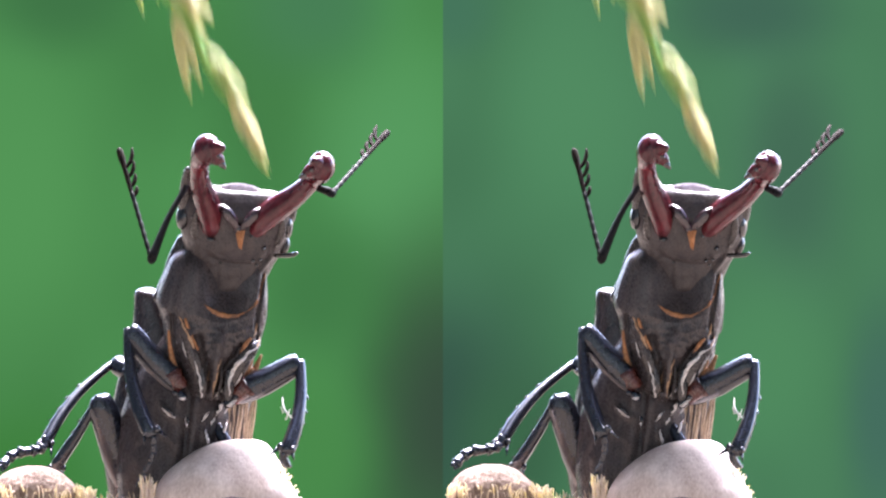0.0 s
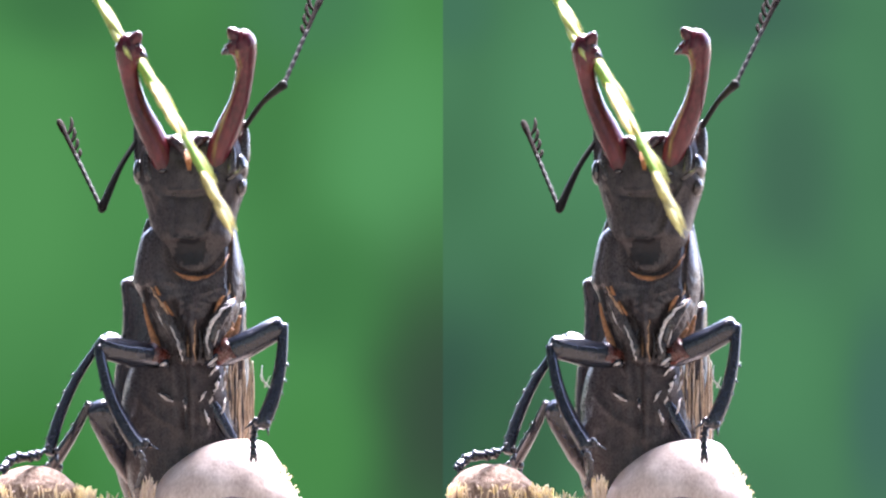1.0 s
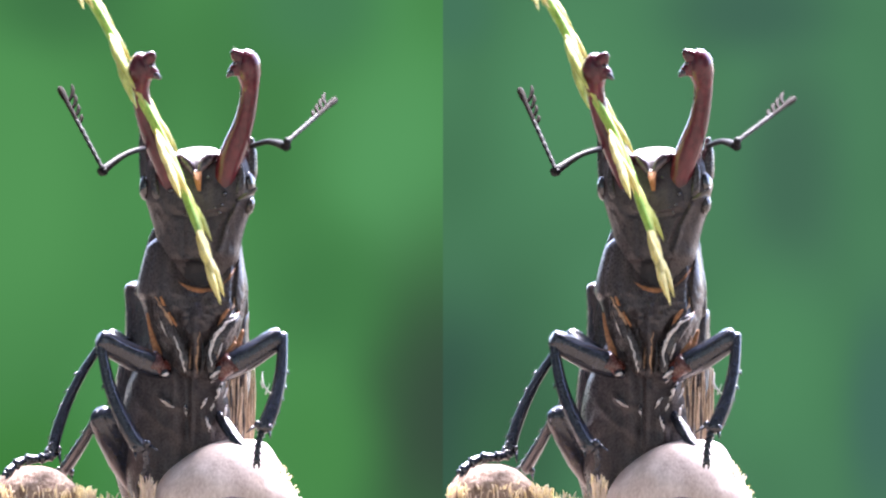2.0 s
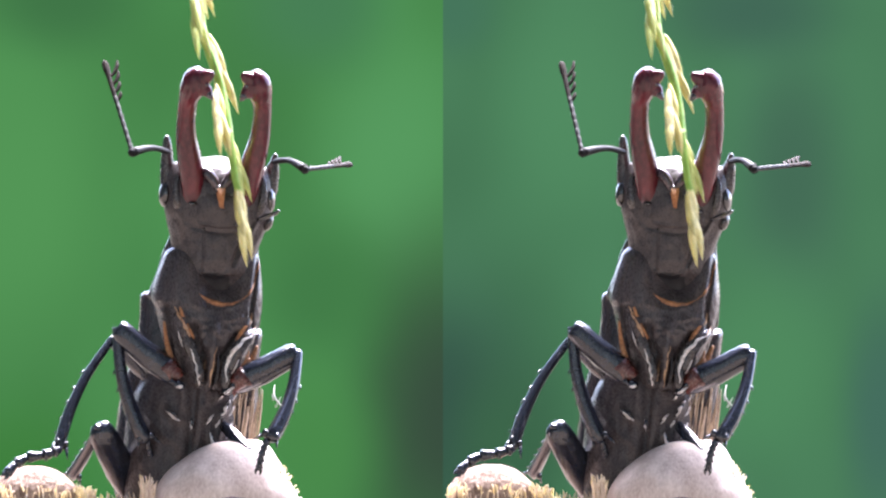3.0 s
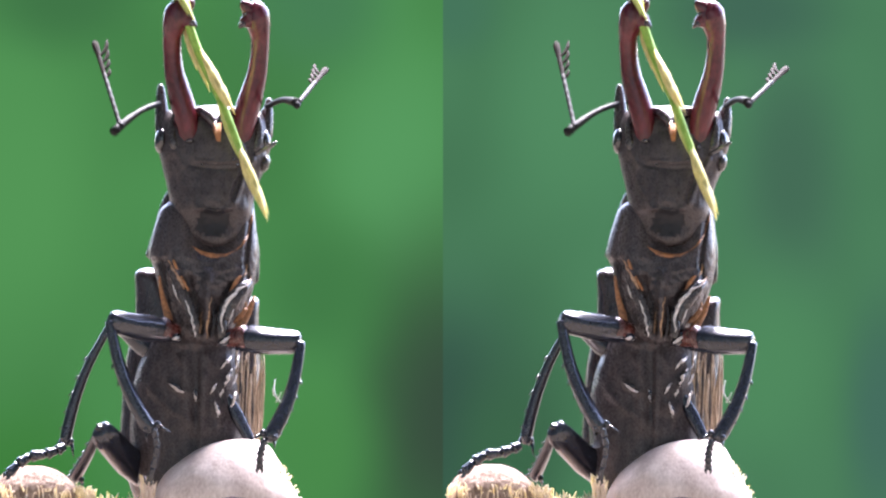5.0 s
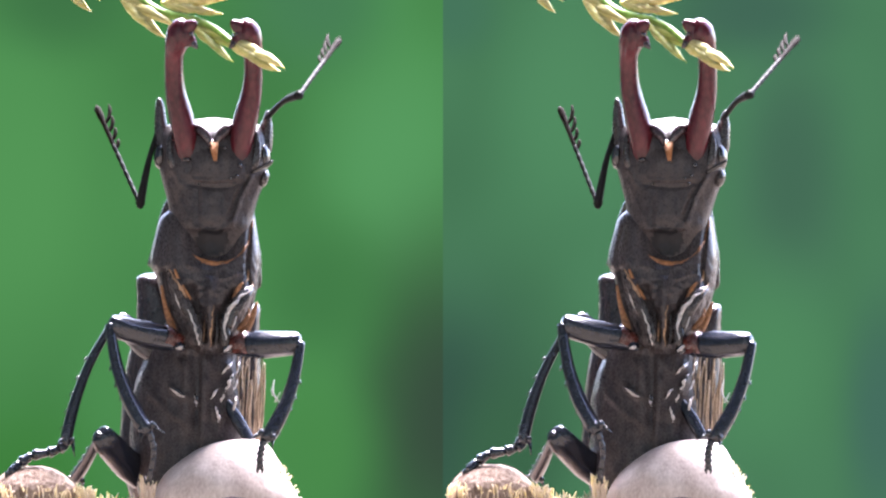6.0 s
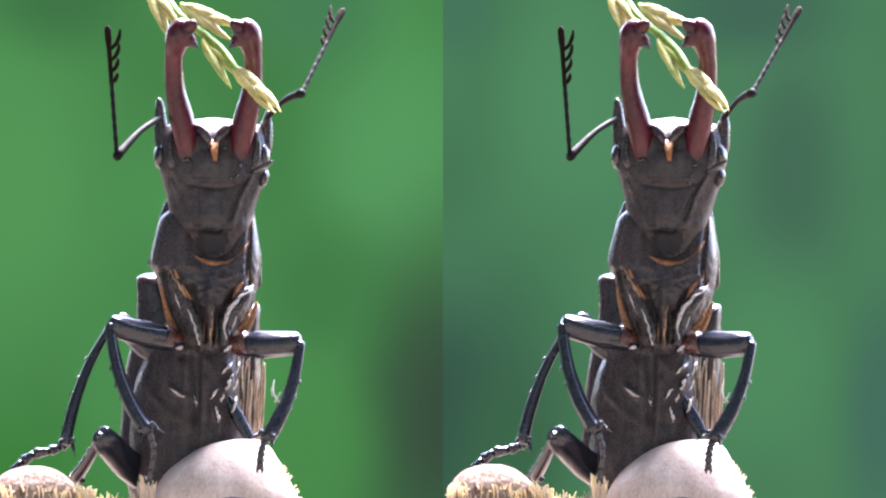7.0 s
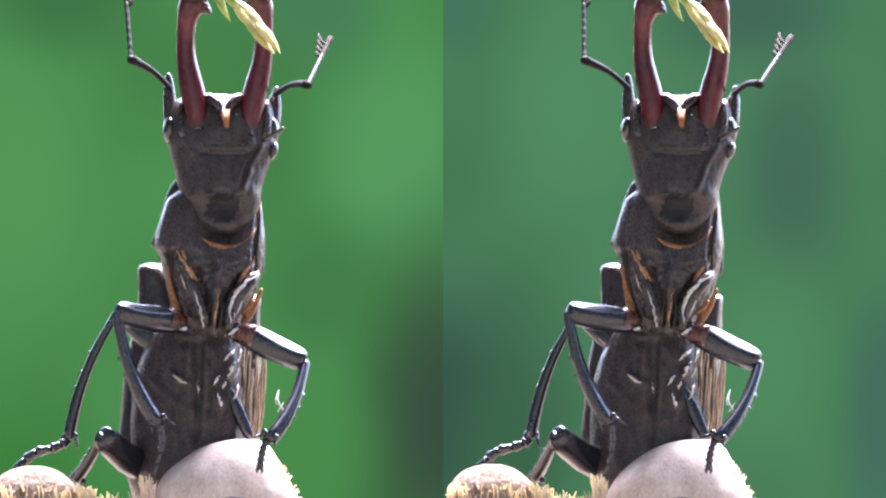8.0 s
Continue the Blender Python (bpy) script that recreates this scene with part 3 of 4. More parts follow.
    seam("throat_ring", [pro], [(414, 460), (430, 446), (440, 426), (446, 402), (448, 386)], 2.4, RINGMAT, pro, rng, "orange brown throat membrane", True)
    for pts, rad in (([(285, 505, -50), (292, 540, -54), (303, 575, -58), (309, 596, -58)], [2, 4, 7, 5]), ([(455, 535, -38), (446, 562, -44), (434, 585, -50), (424, 602, -56)], [2, 6, 8, 6]),
                     ([(309, 477, -68), (318, 498, -72), (338, 530, -76)], [2, 3.5, 2]), ([(430, 500, -66), (421, 512, -70), (411, 532, -75)], [2, 4, 2]),
                     ([(442, 558, -50), (432, 572, -56), (420, 584, -60)], [3, 5, 3])):
        bm = bmesh.new()
        tube(bm, pts, rad, 10, 0.6, 4)
        part("joint_membrane", bm, MEMBRANE, pro, "orange brown joint skin")
    for pts, rad in (([(303, 488, -58), (316, 512, -68), (332, 545, -74), (346, 578, -78)], [4, 9, 12, 6]), ([(446, 510, -50), (432, 522, -64), (416, 545, -76), (404, 580, -82)], [5, 12, 14, 7]),
                     ([(346, 556, -76), (352, 588, -84), (350, 612, -84)], [4, 9, 5]), ([(396, 556, -78), (398, 590, -86), (400, 614, -86)], [4, 10, 6])):
        bm = bmesh.new()
        tube(bm, pts, rad, 16, 0.75, 5)
        sculpt(bm, [], 2.0, 10, 1.0)
        part("hip", bm, CHITIN, pro, "glossy black hip of the front leg")
    for a, b, r in ((318, 614, 11), (306, 610, 7), (403, 618, 11), (412, 606, 7)):
        bm = bmesh.new()
        bead(bm, a, b, -86, r, r * 0.75, r * 0.8, 25 if a < 370 else -35)
        part("leg_joint", bm, LEGMAT, pro, "glossy joint knob")
    for x in (353, 385):
        bm = bmesh.new()
        tube(bm, [(x + (370 - x) * 0.2, 548, -72), (x, 585, -78), (x + (370 - x) * 0.3, 618, -76)], [1.2, 2.2, 1.5], 8, 0.7, 4)
        part("breast_rib", bm, CHITIN, pro)

    # pale lines paint glints on hip edges and belly creases; the tan ones are seams
    rng = random.Random(21)
    front = [pro] + [ob for ob in pro.children if ob.name.split(".")[0] in ("hip", "leg_joint")]
    for path, r, mat in (([(300, 477), (312, 498), (332, 528)], 3.0, TANSEAM), ([(334, 548), (346, 582), (352, 612)], 2.2, GLINT_STRAW), ([(308, 520), (320, 546)], 1.6, GLINT_STRAW),
                         ([(447, 512), (425, 526), (406, 548), (397, 574), (400, 602)], 3.0, GLINT_STRAW), ([(442, 546), (432, 572), (424, 592)], 3.2, TANSEAM), ([(418, 560), (408, 590)], 1.8, GLINT_STRAW),
                         ([(378, 540), (374, 575), (372, 614)], 1.8, TANSEAM), ([(364, 560), (360, 612)], 1.4, TANSEAM), ([(302, 620), (328, 613)], 3.2, GLINT_STRAW), ([(394, 624), (414, 609)], 3.0, GLINT_STRAW),
                         ([(440, 478), (436, 504)], 2.4, TANSEAM), ([(448, 500), (440, 520)], 2.0, TANSEAM)):
        seam("seam", front, path, r, mat, pro, rng)
    under = [hind] + [ob for ob in hind.children if ob.name.split(".")[0] == "belly_crease"]
    for path, r in (([(303, 688), (314, 697), (326, 703)], 3.0), ([(381, 720), (385, 734), (388, 748)], 2.4), ([(345, 700), (348, 720)], 1.8), ([(393, 662), (408, 644)], 2.4), ([(399, 694), (405, 680), (412, 662)], 2.8),
                    ([(386, 688), (374, 706)], 1.8), ([(411, 730), (420, 702)], 2.2), ([(424, 678), (432, 652)], 2.2), ([(404, 654), (411, 640)], 2.6), ([(390, 712), (398, 698)], 2.0), ([(414, 690), (420, 668)], 2.0), ([(416, 664), (424, 640)], 1.6)):
        seam("seam", under, path, r, GLINT_STRAW, hind, rng)

    # head
    bm = bmesh.new()
    loft(bm, [(216, 378, 4, 66, 14, 8), (224, 378, 4, 84, 30, 14), (242, 377, 4, 93, 49, 24), (270, 377, 5, 96, 58, 38), (298, 377.5, 5, 96, 61, 60), (320, 378, 5, 91, 61, 60),
              (340, 377, 5, 85, 61, 62), (356, 376, 5, 80, 62, 62), (380, 375, 4, 74, 63, 60), (402, 376, 4, 70, 64, 54), (412, 377, 4, 68, 57, 52), (428, 377, 4, 63, 51, 50), (442, 378, 4, 55, 50, 46), (455, 379, 3, 42, 49, 36), (464, 380, 2, 26, 43, 24), (468, 380, 2, 10, 34, 14)], 150, 2.5, 0.008, 6, 8)
    sculpt(bm, [(3, -3, (336, 326), (360, 331), (383, 333), (408, 331), (430, 324)), (4, 6, (446, 314), (428, 346), (412, 396)), (3, -4, (438, 316), (420, 346), (406, 388)), (3, 3, (430, 318), (413, 346), (402, 376)),
                (3, 1.5, (304, 322), (324, 366), (346, 404)), (20, 5, (364, 354), (394, 352)), (20, 6, (364, 384), (394, 384)), (4, 4, (352, 404), (380, 410), (404, 402)),
                (3, -3, (350, 340), (350, 400)), (4, 3, (306, 300), (320, 326))], 0.8, 13, 9.0)
    head = part("head", bm, HEADMAT, top, "broad dark head with granular skin", HEAD)
    rig["head"] = head
    # the dark of the throat hollow is laid on as colour
    skin("throat", head, 374, 428, 32, 27, THROATSHADE, "throat with its shade laid on as a dark patch")
    for s, key in ((1, "jaw_one"), (-1, "jaw_two")):
        bm, teeth = bmesh.new(), bmesh.new()
        mandible(bm, teeth, s)
        jaw = part("mandible", bm, REDHORN, head, "curved reddish brown mandible", V(378 + s * (324 - 378), 268, -34))
        # the teeth sit on the jaw, two levels below the beetle
        me = bpy.data.meshes.new("mandible_teeth")
        bmesh.ops.translate(teeth, verts=teeth.verts, vec=-Vector(jaw["place"]))
        teeth.to_mesh(me)
        teeth.free()
        joined = bmesh.new()
        joined.from_mesh(jaw.data)
        k = len(joined.faces)
        joined.from_mesh(me)
        joined.faces.ensure_lookup_table()
        for f in joined.faces[k:]:
            f.material_index = 1
            f.smooth = True
        joined.to_mesh(jaw.data)
        joined.free()
        bpy.data.meshes.remove(me)
        jaw.data.materials.append(DARKHORN)
        rig[key] = jaw
        def q(a, b, y):
            return (378 + s * (a - 378), b, y)
        bm = bmesh.new()
        bead(bm, *q(285 if s > 0 else 288, 276, -4), 13 if s > 0 else 11, 24, 26, 6 * s, 20)
        part("eye", bm, EYEMAT, head, "glossy black eye")
        bm = bmesh.new()
        tip_ = 178 if s > 0 else 200
        tube(bm, [q(300, 300, 2), q(290, 262, 2), q(285, 225, 4), q(283, tip_ + 14, 3), q(282, tip_, 1), q(282, tip_ - 4, 0)], [10, 16, 12, 8.5, 5, 1.5], 14, 1.1, 4)
        part("brow", bm, CHITIN, head)
        bm = bmesh.new()
        tube(bm, [q(304, 232, -30), q(301, 256, -34), q(304, 284, -38), q(312, 304, -38)], [3, 7, 9, 4], 12, 0.9, 4)
        if s < 0:
            bead(bm, *q(289, 316, -14), 9, 16, 18, 14, 16)
            tube(bm, [q(300, 246, -36), q(305, 272, -42), q(309, 298, -44)], [1.2, 2.6, 1.2], 8, 1, 3)
        part("cheek", bm, CHITIN, head, "glossy black cheek")
        bm = bmesh.new()
        bead(bm, *q(331, 283 + (0 if s > 0 else 10), -52), 8 if s > 0 else 5, 4.5, 9)
        part("palp", bm, EYEMAT, head, "small black mouth feeler")
    for s in (1, -1):
        bm = bmesh.new()
        tube(bm, [(377 - s * 36, 224, -36), (377 - s * 24, 229, -46), (377 - s * 12, 240, -54), (377 - s * 4, 254, -58)], [6, 10.5, 9, 5], 14, 0.9, 4)
        part("upper_lip", bm, DARKHORN, head, "glossy black lobe of the upper lip")
    bm = bmesh.new()
    bead(bm, 375, 254, -57, 9, 7, 8, 0, 14)
    part("upper_lip", bm, DARKHORN, head, "glossy black lobe of the upper lip")
    bm = bmesh.new()
    loft(bm, [(254, 380, -36, 24, 8, 8), (268, 381, -40, 40, 15, 12), (286, 382, -41, 49, 19, 14), (304, 383, -40, 53, 21, 14), (316, 383, -40, 52, 20, 12), (323, 383, -40, 48, 17, 10), (328, 383, -40, 41, 13, 8)], 48, 2.6, 0.02, 2, 5)
    sculpt(bm, [(3, 2, (346, 318), (383, 322), (420, 317))], 1.2, 6, 3.0)
    part("chin_plate", bm, HEADMAT, head, "dark granular chin plate")
    for a, b in ((415, 325), (408, 316), (420, 312), (398, 262), (352, 326)):
        bm = bmesh.new()
        bead(bm, a, b, -64, 3.2, 2.8, 3, 0, 10)
        part("palp", bm, EYEMAT, head, "small black mouth feeler")
    # the hollow brow between the jaws, its sky reflection painted in as pale grey
    bm = bmesh.new()
    grid = []
    for i in range(15):
        u = i / 14
        row = []
        for j in range(17):
            v = j / 8 - 1
            half = 35 - 25 * u ** 1.2
            row.append(bm.verts.new(V(378 + v * half, 209 + 40 * u + 4 * v * v * (1 - u) + 1.2 * noise.noise((i * 0.5, j * 0.5, 0)), 8 - 62 * u + 6 * (1 - v * v))))
        grid.append(row)
    for r0, r1 in zip(grid, grid[1:]):
        for j in range(16):
            bm.faces.new((r0[j], r0[j + 1], r1[j + 1], r1[j]))
    bmesh.ops.solidify(bm, geom=bm.faces[:], thickness=3 * U)
    part("brow_plate", bm, BROWSHEEN, head, "hollow brow with a painted pale grey sheen")
    rng = random.Random(3)
    bm = bmesh.new()
    tube(bm, [(446, 306, -56), (464, 296, -66), (476, 290, -70), (483, 284, -71)], [3.5, 4.5, 4, 2], 8, 1, 3)
    part("palp", bm, EYEMAT, head, "small black mouth feeler")
    bm = bmesh.new()
    for _ in range(70):
        a, y = 379 + rng.uniform(-7, 7), -60 + rng.uniform(-5, 4)
        spine(bm, (a, 254 + rng.uniform(-3, 10), y), (381 + rng.uniform(-3, 3), 282 + rng.uniform(-8, 4), y - 8 + rng.uniform(-4, 2)), rng.uniform(1.2, 2.2))
    part("mouth_tuft", bm, TUFT, head, "bright orange mouth tuft")

    # feelers
    antenna(1, (290, 205, 6), (207, 277, -120), (190, 45, -120), rig, "ant_one", top, -1)
    antenna(-1, (470, 212, 6), (548, 160, -130), (622, -50, -130), rig, "ant_two", top, 1)

    # legs
    femur("femur", (318, 606, -70), (195, 574, -145), 24.5, rig, "fore_one", top, "glossy blue black thigh")
    femur("femur", (408, 612, -70), (536, 606, -115), 24.5, rig, "fore_two", top, "glossy blue black thigh")
    for key, p, q in (("fore_one", (318, 606, -72), (290, 594, -92)), ("fore_two", (408, 612, -72), (440, 606, -92))):
        bm = bmesh.new()
        tube(bm, [p, q], [15.5, 20.5], 16, 0.85, 3)
        part("thigh_base", bm, REDJOINT, rig[key], "dark red base of the thigh")
    tibia((195, 576, -145), (272, 764, -208), 14.5, rig, "shin_one", top, -14, -1)
    tibia((538, 606, -115), (472, 778, -198), 14.5, rig, "shin_two", top, 12, 1)
    tarsus([(270, 765, -208), (276, 800, -190), (262, 850, -160)], 6.5, rig, "foot_one", top)
    tarsus([(464, 776, -198), (459, 800, -194), (460, 830, -186)], 8, rig, "foot_two", top)
    femur("femur", (300, 650, 10), (206, 562, 10), 22, rig, "mid_one", top)
    tibia((202, 562, 10), (118, 788, -60), 11, rig, "midshin_one", top, -14, -1)
    tarsus([(114, 792, -60), (92, 803, -76), (45, 808, -88), (18, 836, -112)], 10.5, rig, "midfoot_one", top)
    femur("femur", (270, 862, 60), (178, 768, -100), 30, rig, "rear_one", top)
    tibia((172, 772, -100), (132, 856, 20), 12, rig, "rearshin_one", top, 3, -1)
    femur("femur", (398, 708, -36), (448, 794, -36), 11, rig, "mid_two", top)
    bm = bmesh.new()
    tube(bm, [(503, 716, -165), (489, 695, -168), (492, 672, -152)], [1.5, 1.6, 0.6], 6, 1, 3)
    tube(bm, [(489, 700, -151), (486, 688, -153)], [1.4, 0.6], 6, 1, 2)
    tube(bm, [(492, 712, -150), (499, 700, -150), (502, 694, -150)], [1.4, 1.2, 0.6], 6, 1, 2)
    part("straw_wisp", bm, GLINT_STRAW, rig["shin_two"], "tiny pale wisp caught on the shin")
    return rig


RIGS = [stag_beetle(M) for M in SETS]


# ---- the grass ear ----
EAR_BEND = 158


def grass_ear(m):
    place = V(400, 400, -140)
    top = thing("grass_ear", place, m, "green and straw yellow grass ear on a thin stem", "grass", "grass ears")
    rng = random.Random(11)
    bm = bmesh.new()
    tube(bm, [(400, 330, -140), (404, 280, -140), (397, 215, -140), (400, EAR_BEND - 4, -140)], [3, 5.5, 6.5, 7.0], 10, 1, 6)
    part("stem", bm, STEM, top, "green zigzag stem")
    STEP, FIRST = 98, 165
    bm = bmesh.new()
    nodes = [(400, EAR_BEND + 4, -140)]
    nodes += [(400 + (9 if k % 2 else -9), FIRST - STEP * k, -140) for k in range(1, 7)]
    nodes += [(400, -520, -140), (400, -600, -140)]
    tube(bm, nodes, [7.0] + [8.0, 7.5] * 3 + [7, 6], 10, 1, 5)
    upper = part("upper_stem", bm, STEM, top, "green zigzag stem", V(400, EAR_BEND, -140))

    def floret(bm, o, d, n_, L, w, bow):
        """One keeled, pointed husk from o along d, bowed to the side n_."""
        tube(bm, [o, o + d * L * 0.18 + n_ * bow * 0.5, o + d * L * 0.45 + n_ * bow, o + d * L * 0.75 + n_ * bow * 0.8, o + d * L * 0.93 + n_ * bow * 0.4, o + d * L * 1.06],
             [w * 0.4, w * 0.85, w, w * 0.62, w * 0.26, 0.4], 10, 0.78, 4)
        keel = [o + d * L * t + n_ * bow * math.sin(math.pi * min(1, t * 1.1)) + Vector((0, 0, -w * 0.58 * math.sin(math.pi * min(1, 0.1 + 0.85 * t)))) for t in (0.08, 0.3, 0.55, 0.8, 1.0)]
        tube(bm, keel, [0.8, 1.5, 1.5, 1.1, 0.4], 6, 1, 2)

    def spikelet(b, side, spread, L, open_, fat, mat, label, under, count=8):
        """Flat, overlapping pointed husks, alternate on a short axis that leaves the stem at b; open_: how far they fan out."""
        bm = bmesh.new()
        base = Vector((400 + side * 8, b, -140))
        d = Vector((side * math.sin(spread), math.cos(spread), rng.uniform(-0.04, 0.04))).normalized()
        n_ = Vector((d.y, -d.x, 0)).normalized()
        for k in range(count):
            s = -1 if k % 2 else 1
            t = k / (count - 1)
            o = base + d * L * 0.46 * t + Vector((0, 0, rng.uniform(-3, 3)))
            turn = s * open_ * (0.6 + 0.4 * t) * rng.uniform(0.75, 1.2)
            e = (d * math.cos(turn) + n_ * math.sin(turn) + Vector((0, 0, (k % 3 - 1) * 0.05))).normalized()
            floret(bm, o, e, n_ * s, L * rng.uniform(0.50, 0.62), L * fat * rng.uniform(0.85, 1.1), L * 0.03)
        part("spikelet", bm, mat, under, label)
    spikelet(256, 0.2, 0.03, 142, 0.05, 0.066, HUSK, "straw yellow tip of the ear", top)
    for k in range(7):
        side = 1 if k % 2 == 0 else -1
        spikelet(FIRST - STEP * k, side, (0.20 if k else 0.10) * rng.uniform(0.8, 1.2), rng.uniform(142, 158) * (0.78 if k == 0 else 1.0), 0.17, 0.060,
                 HUSK if k % 3 else GREENHUSK, "opened straw yellow spikelet on the stem" if k % 3 else "opened yellow green spikelet on the stem", upper if k else top)
    top["upper"] = upper.name
    return top


EARS = [grass_ear(M) for M in SETS]


# ---- what moves ----
BASE = V(335, 868, 30)


def tilt(pivot, pitch, roll, yaw, da, db):
    """A stance of a body part: turned about its joint, which moves da to the right and db down."""
    spot = pivot - BASE + Vector((da * U, 0, -db * U))
    turn = Matrix.Rotation(radians(roll), 4, "Y") @ Matrix.Rotation(radians(pitch), 4, "X") @ Matrix.Rotation(radians(yaw), 4, "Z")
    return Matrix.Translation(spot) @ turn


def aim(way, start, a, b, side):
    """The pose of a limb that begins at start (in the beetle's space) and points at the place a, b of the plan. side: -1 where it comes forward, 1 back."""
    s = start + BASE
    y = s.y / U
    for _ in range(3):
        goal = V(a, b, y)
        flat = Vector((goal.x - s.x, 0, goal.z - s.z))
        reach = way.length
        deep = math.sqrt(max(reach * reach - flat.length_squared, 0.0))
        y = s.y / U + side * deep / U
    to = Vector((flat.x, side * deep, flat.z))
    return Matrix.Translation(start) @ way.rotation_difference(to).to_matrix().to_4x4()


def motions():
    P = dict(A=(11.6, 7.7, 7.6, -1.6, 77.9), B0=(-5.9, -3.2, -4.9, -52.5, -7.4), B9=(-2.7, -3.2, -2.5, -25.7, 17.4), B=(-1.0, -3.0, -3.6, -24.7, 27.5),
             L=(-2.9, -1.4, -2.4, -27.7, 44.9), C=(2.8, 5.3, 6.3, -6.6, 67.6), H=(-3.1, 3.4, 2.6, 6.0, -62.8), M=(-2.4, 5.2, 3.0, 0, -44), D=(-1.7, 2.5, 1.1, -9.1, -16.0),
             E=(0, 0, 0, 0, 0), G=(-3.1, 4.6, 5.3, 10, -63.8), F=(-1.3, 3.1, 4.2, 2.9, -29.3))
    Q = dict(A=(37.0, 10.7, 9.8, 27.0, 93.0), B0=(-11.3, -6.6, -1.6, -46.0, -48.3), B9=(-12.0, -4.4, -3.7, -34.0, 0.7), B=(-5.9, -2.5, -7.0, -34.4, 21.3),
             L=(-1.0, -3.6, -3.5, -26.9, 47.6), C=(9.2, 3.4, 2.6, 3.6, 70.6), H=(-19.0, -1.9, 0.7, 25.0, -105.6), M=(-15.0, -0.5, 0.7, 20, -80), D=(-9.0, 0.3, 4.9, 0.5, -34.0),
             E=(0, 0, 0, 0, 0), G=(-19.0, 2.5, 2.8, 25.0, -99.2), F=(-10.2, -0.5, 4.3, 16.2, -50.3))
    R = dict(A=(2.0, 4.5, 1.1, -29.7, 31.9), B0=(2.0, -8.7, -3.7, -7.1, -10.0), B9=(2.0, -3.2, -1.0, -10.9, 0.0), B=(2.0, -2.7, -1.0, -10.9, 2.8), L=(2.0, -2.7, -1.0, -10.9, 8.0),
             C=(2.0, 4.3, 0.0, -18.9, 37.0), H=(-1.7, 4.5, 1.0, -12.8, -28.8), M=(-1.0, 4.5, 0.8, -14, -20), D=(1.1, -0.8, -0.6, 1.7, -12.5), E=(0, 0, 0, 0, 0), G=(-1.7, 4.5, 1.0, -12.8, -30.0), F=(-2.2, 0.4, 1.2, -0.1, -19.6))
    # spread of the two jaws, in degrees
    J = dict(A=(-5, 20), B0=(-14, 12), B9=(-11, 11), B=(-8.5, 13), L=(-9, 12), C=(3, -3), H=(1, -3), M=(0, -2), D=(-3.5, 0.5), E=(1.5, -1.5), G=(2, -5), F=(1.5, -2))
    when = [(0.0, "A"), (0.7, "A"), (0.8, "B0"), (0.9, "B9"), (1.0, "B"), (1.25, "L"), (1.7, "L"), (2.8, "C"), (3.9, "C"), (4.0, "M"), (4.1, "H"),
            (4.3, "D"), (4.7, "D"), (5.8, "E"), (7.6, "E"), (7.7, "G"), (7.8, "F"), (8.0, "F")]
    for rig in RIGS:
        walk(rig["pro"], [(t, tilt(PRO, *P[k])) for t, k in when])
        walk(rig["head"], [(t, tilt(HEAD, *Q[k])) for t, k in when])
        walk(rig["hind"], [(t, tilt(HIND, *R[k])) for t, k in when])
        for i, jaw in enumerate(("jaw_one", "jaw_two")):
            home = rig[jaw].location.copy()
            walk(rig[jaw], [(t, Matrix.Translation(home + Vector((-16 * U if k == "A" and i else 0, 0, 0))) @ Matrix.Rotation(radians(J[k][i]), 4, "Y")) for t, k in when])

    lead = RIGS[0]

    def held(key, place, t):
        """Where a place of the plan that belongs to a body part lies at t, in the beetle's space."""
        scene.frame_set(frame(t))
        ob = lead[key]
        return ob.matrix_basis @ (V(*place) - Vector(ob["place"]))

    def limb(key, start, rows, side):
        """rows: (t, a, b) where the limb's end points. start(t): where it begins. Returns the end's place by time."""
        way = lead[key + "_way"]
        done = [(t, aim(way, start(t), a, b, side)) for t, a, b in rows]
        for rig in RIGS:
            walk(rig[key], done)
        lead_ob = lead[key]
        def end(t):
            scene.frame_set(frame(t))
            return lead_ob.matrix_basis @ way
        return end

    elbow = limb("ant_one_scape", lambda t: held("head", (290, 205, 6), t), [
        (0.0, 268, 460), (0.4, 266, 455), (0.5, 258, 435), (0.6, 258, 462), (0.7, 256, 470), (0.8, 173, 372), (0.9, 175, 352), (1.0, 180, 370), (1.3, 178, 364), (1.4, 172, 284),
        (1.5, 157, 275), (1.6, 154, 307), (1.7, 160, 312), (2.8, 228, 268), (3.0, 234, 270), (3.2, 236, 240), (3.3, 230, 226), (3.5, 222, 215), (3.9, 228, 206), (4.0, 256, 280),
        (4.1, 235, 170), (4.2, 212, 150), (4.5, 202, 125), (4.7, 202, 150), (5.8, 252, 365), (6.2, 232, 343), (6.4, 214, 291), (6.6, 210, 279), (7.0, 207, 277), (7.2, 206, 206),
        (7.4, 202, 186), (7.6, 206, 158), (7.7, 240, 40), (7.8, 238, 85), (8.0, 232, 105)], -1)
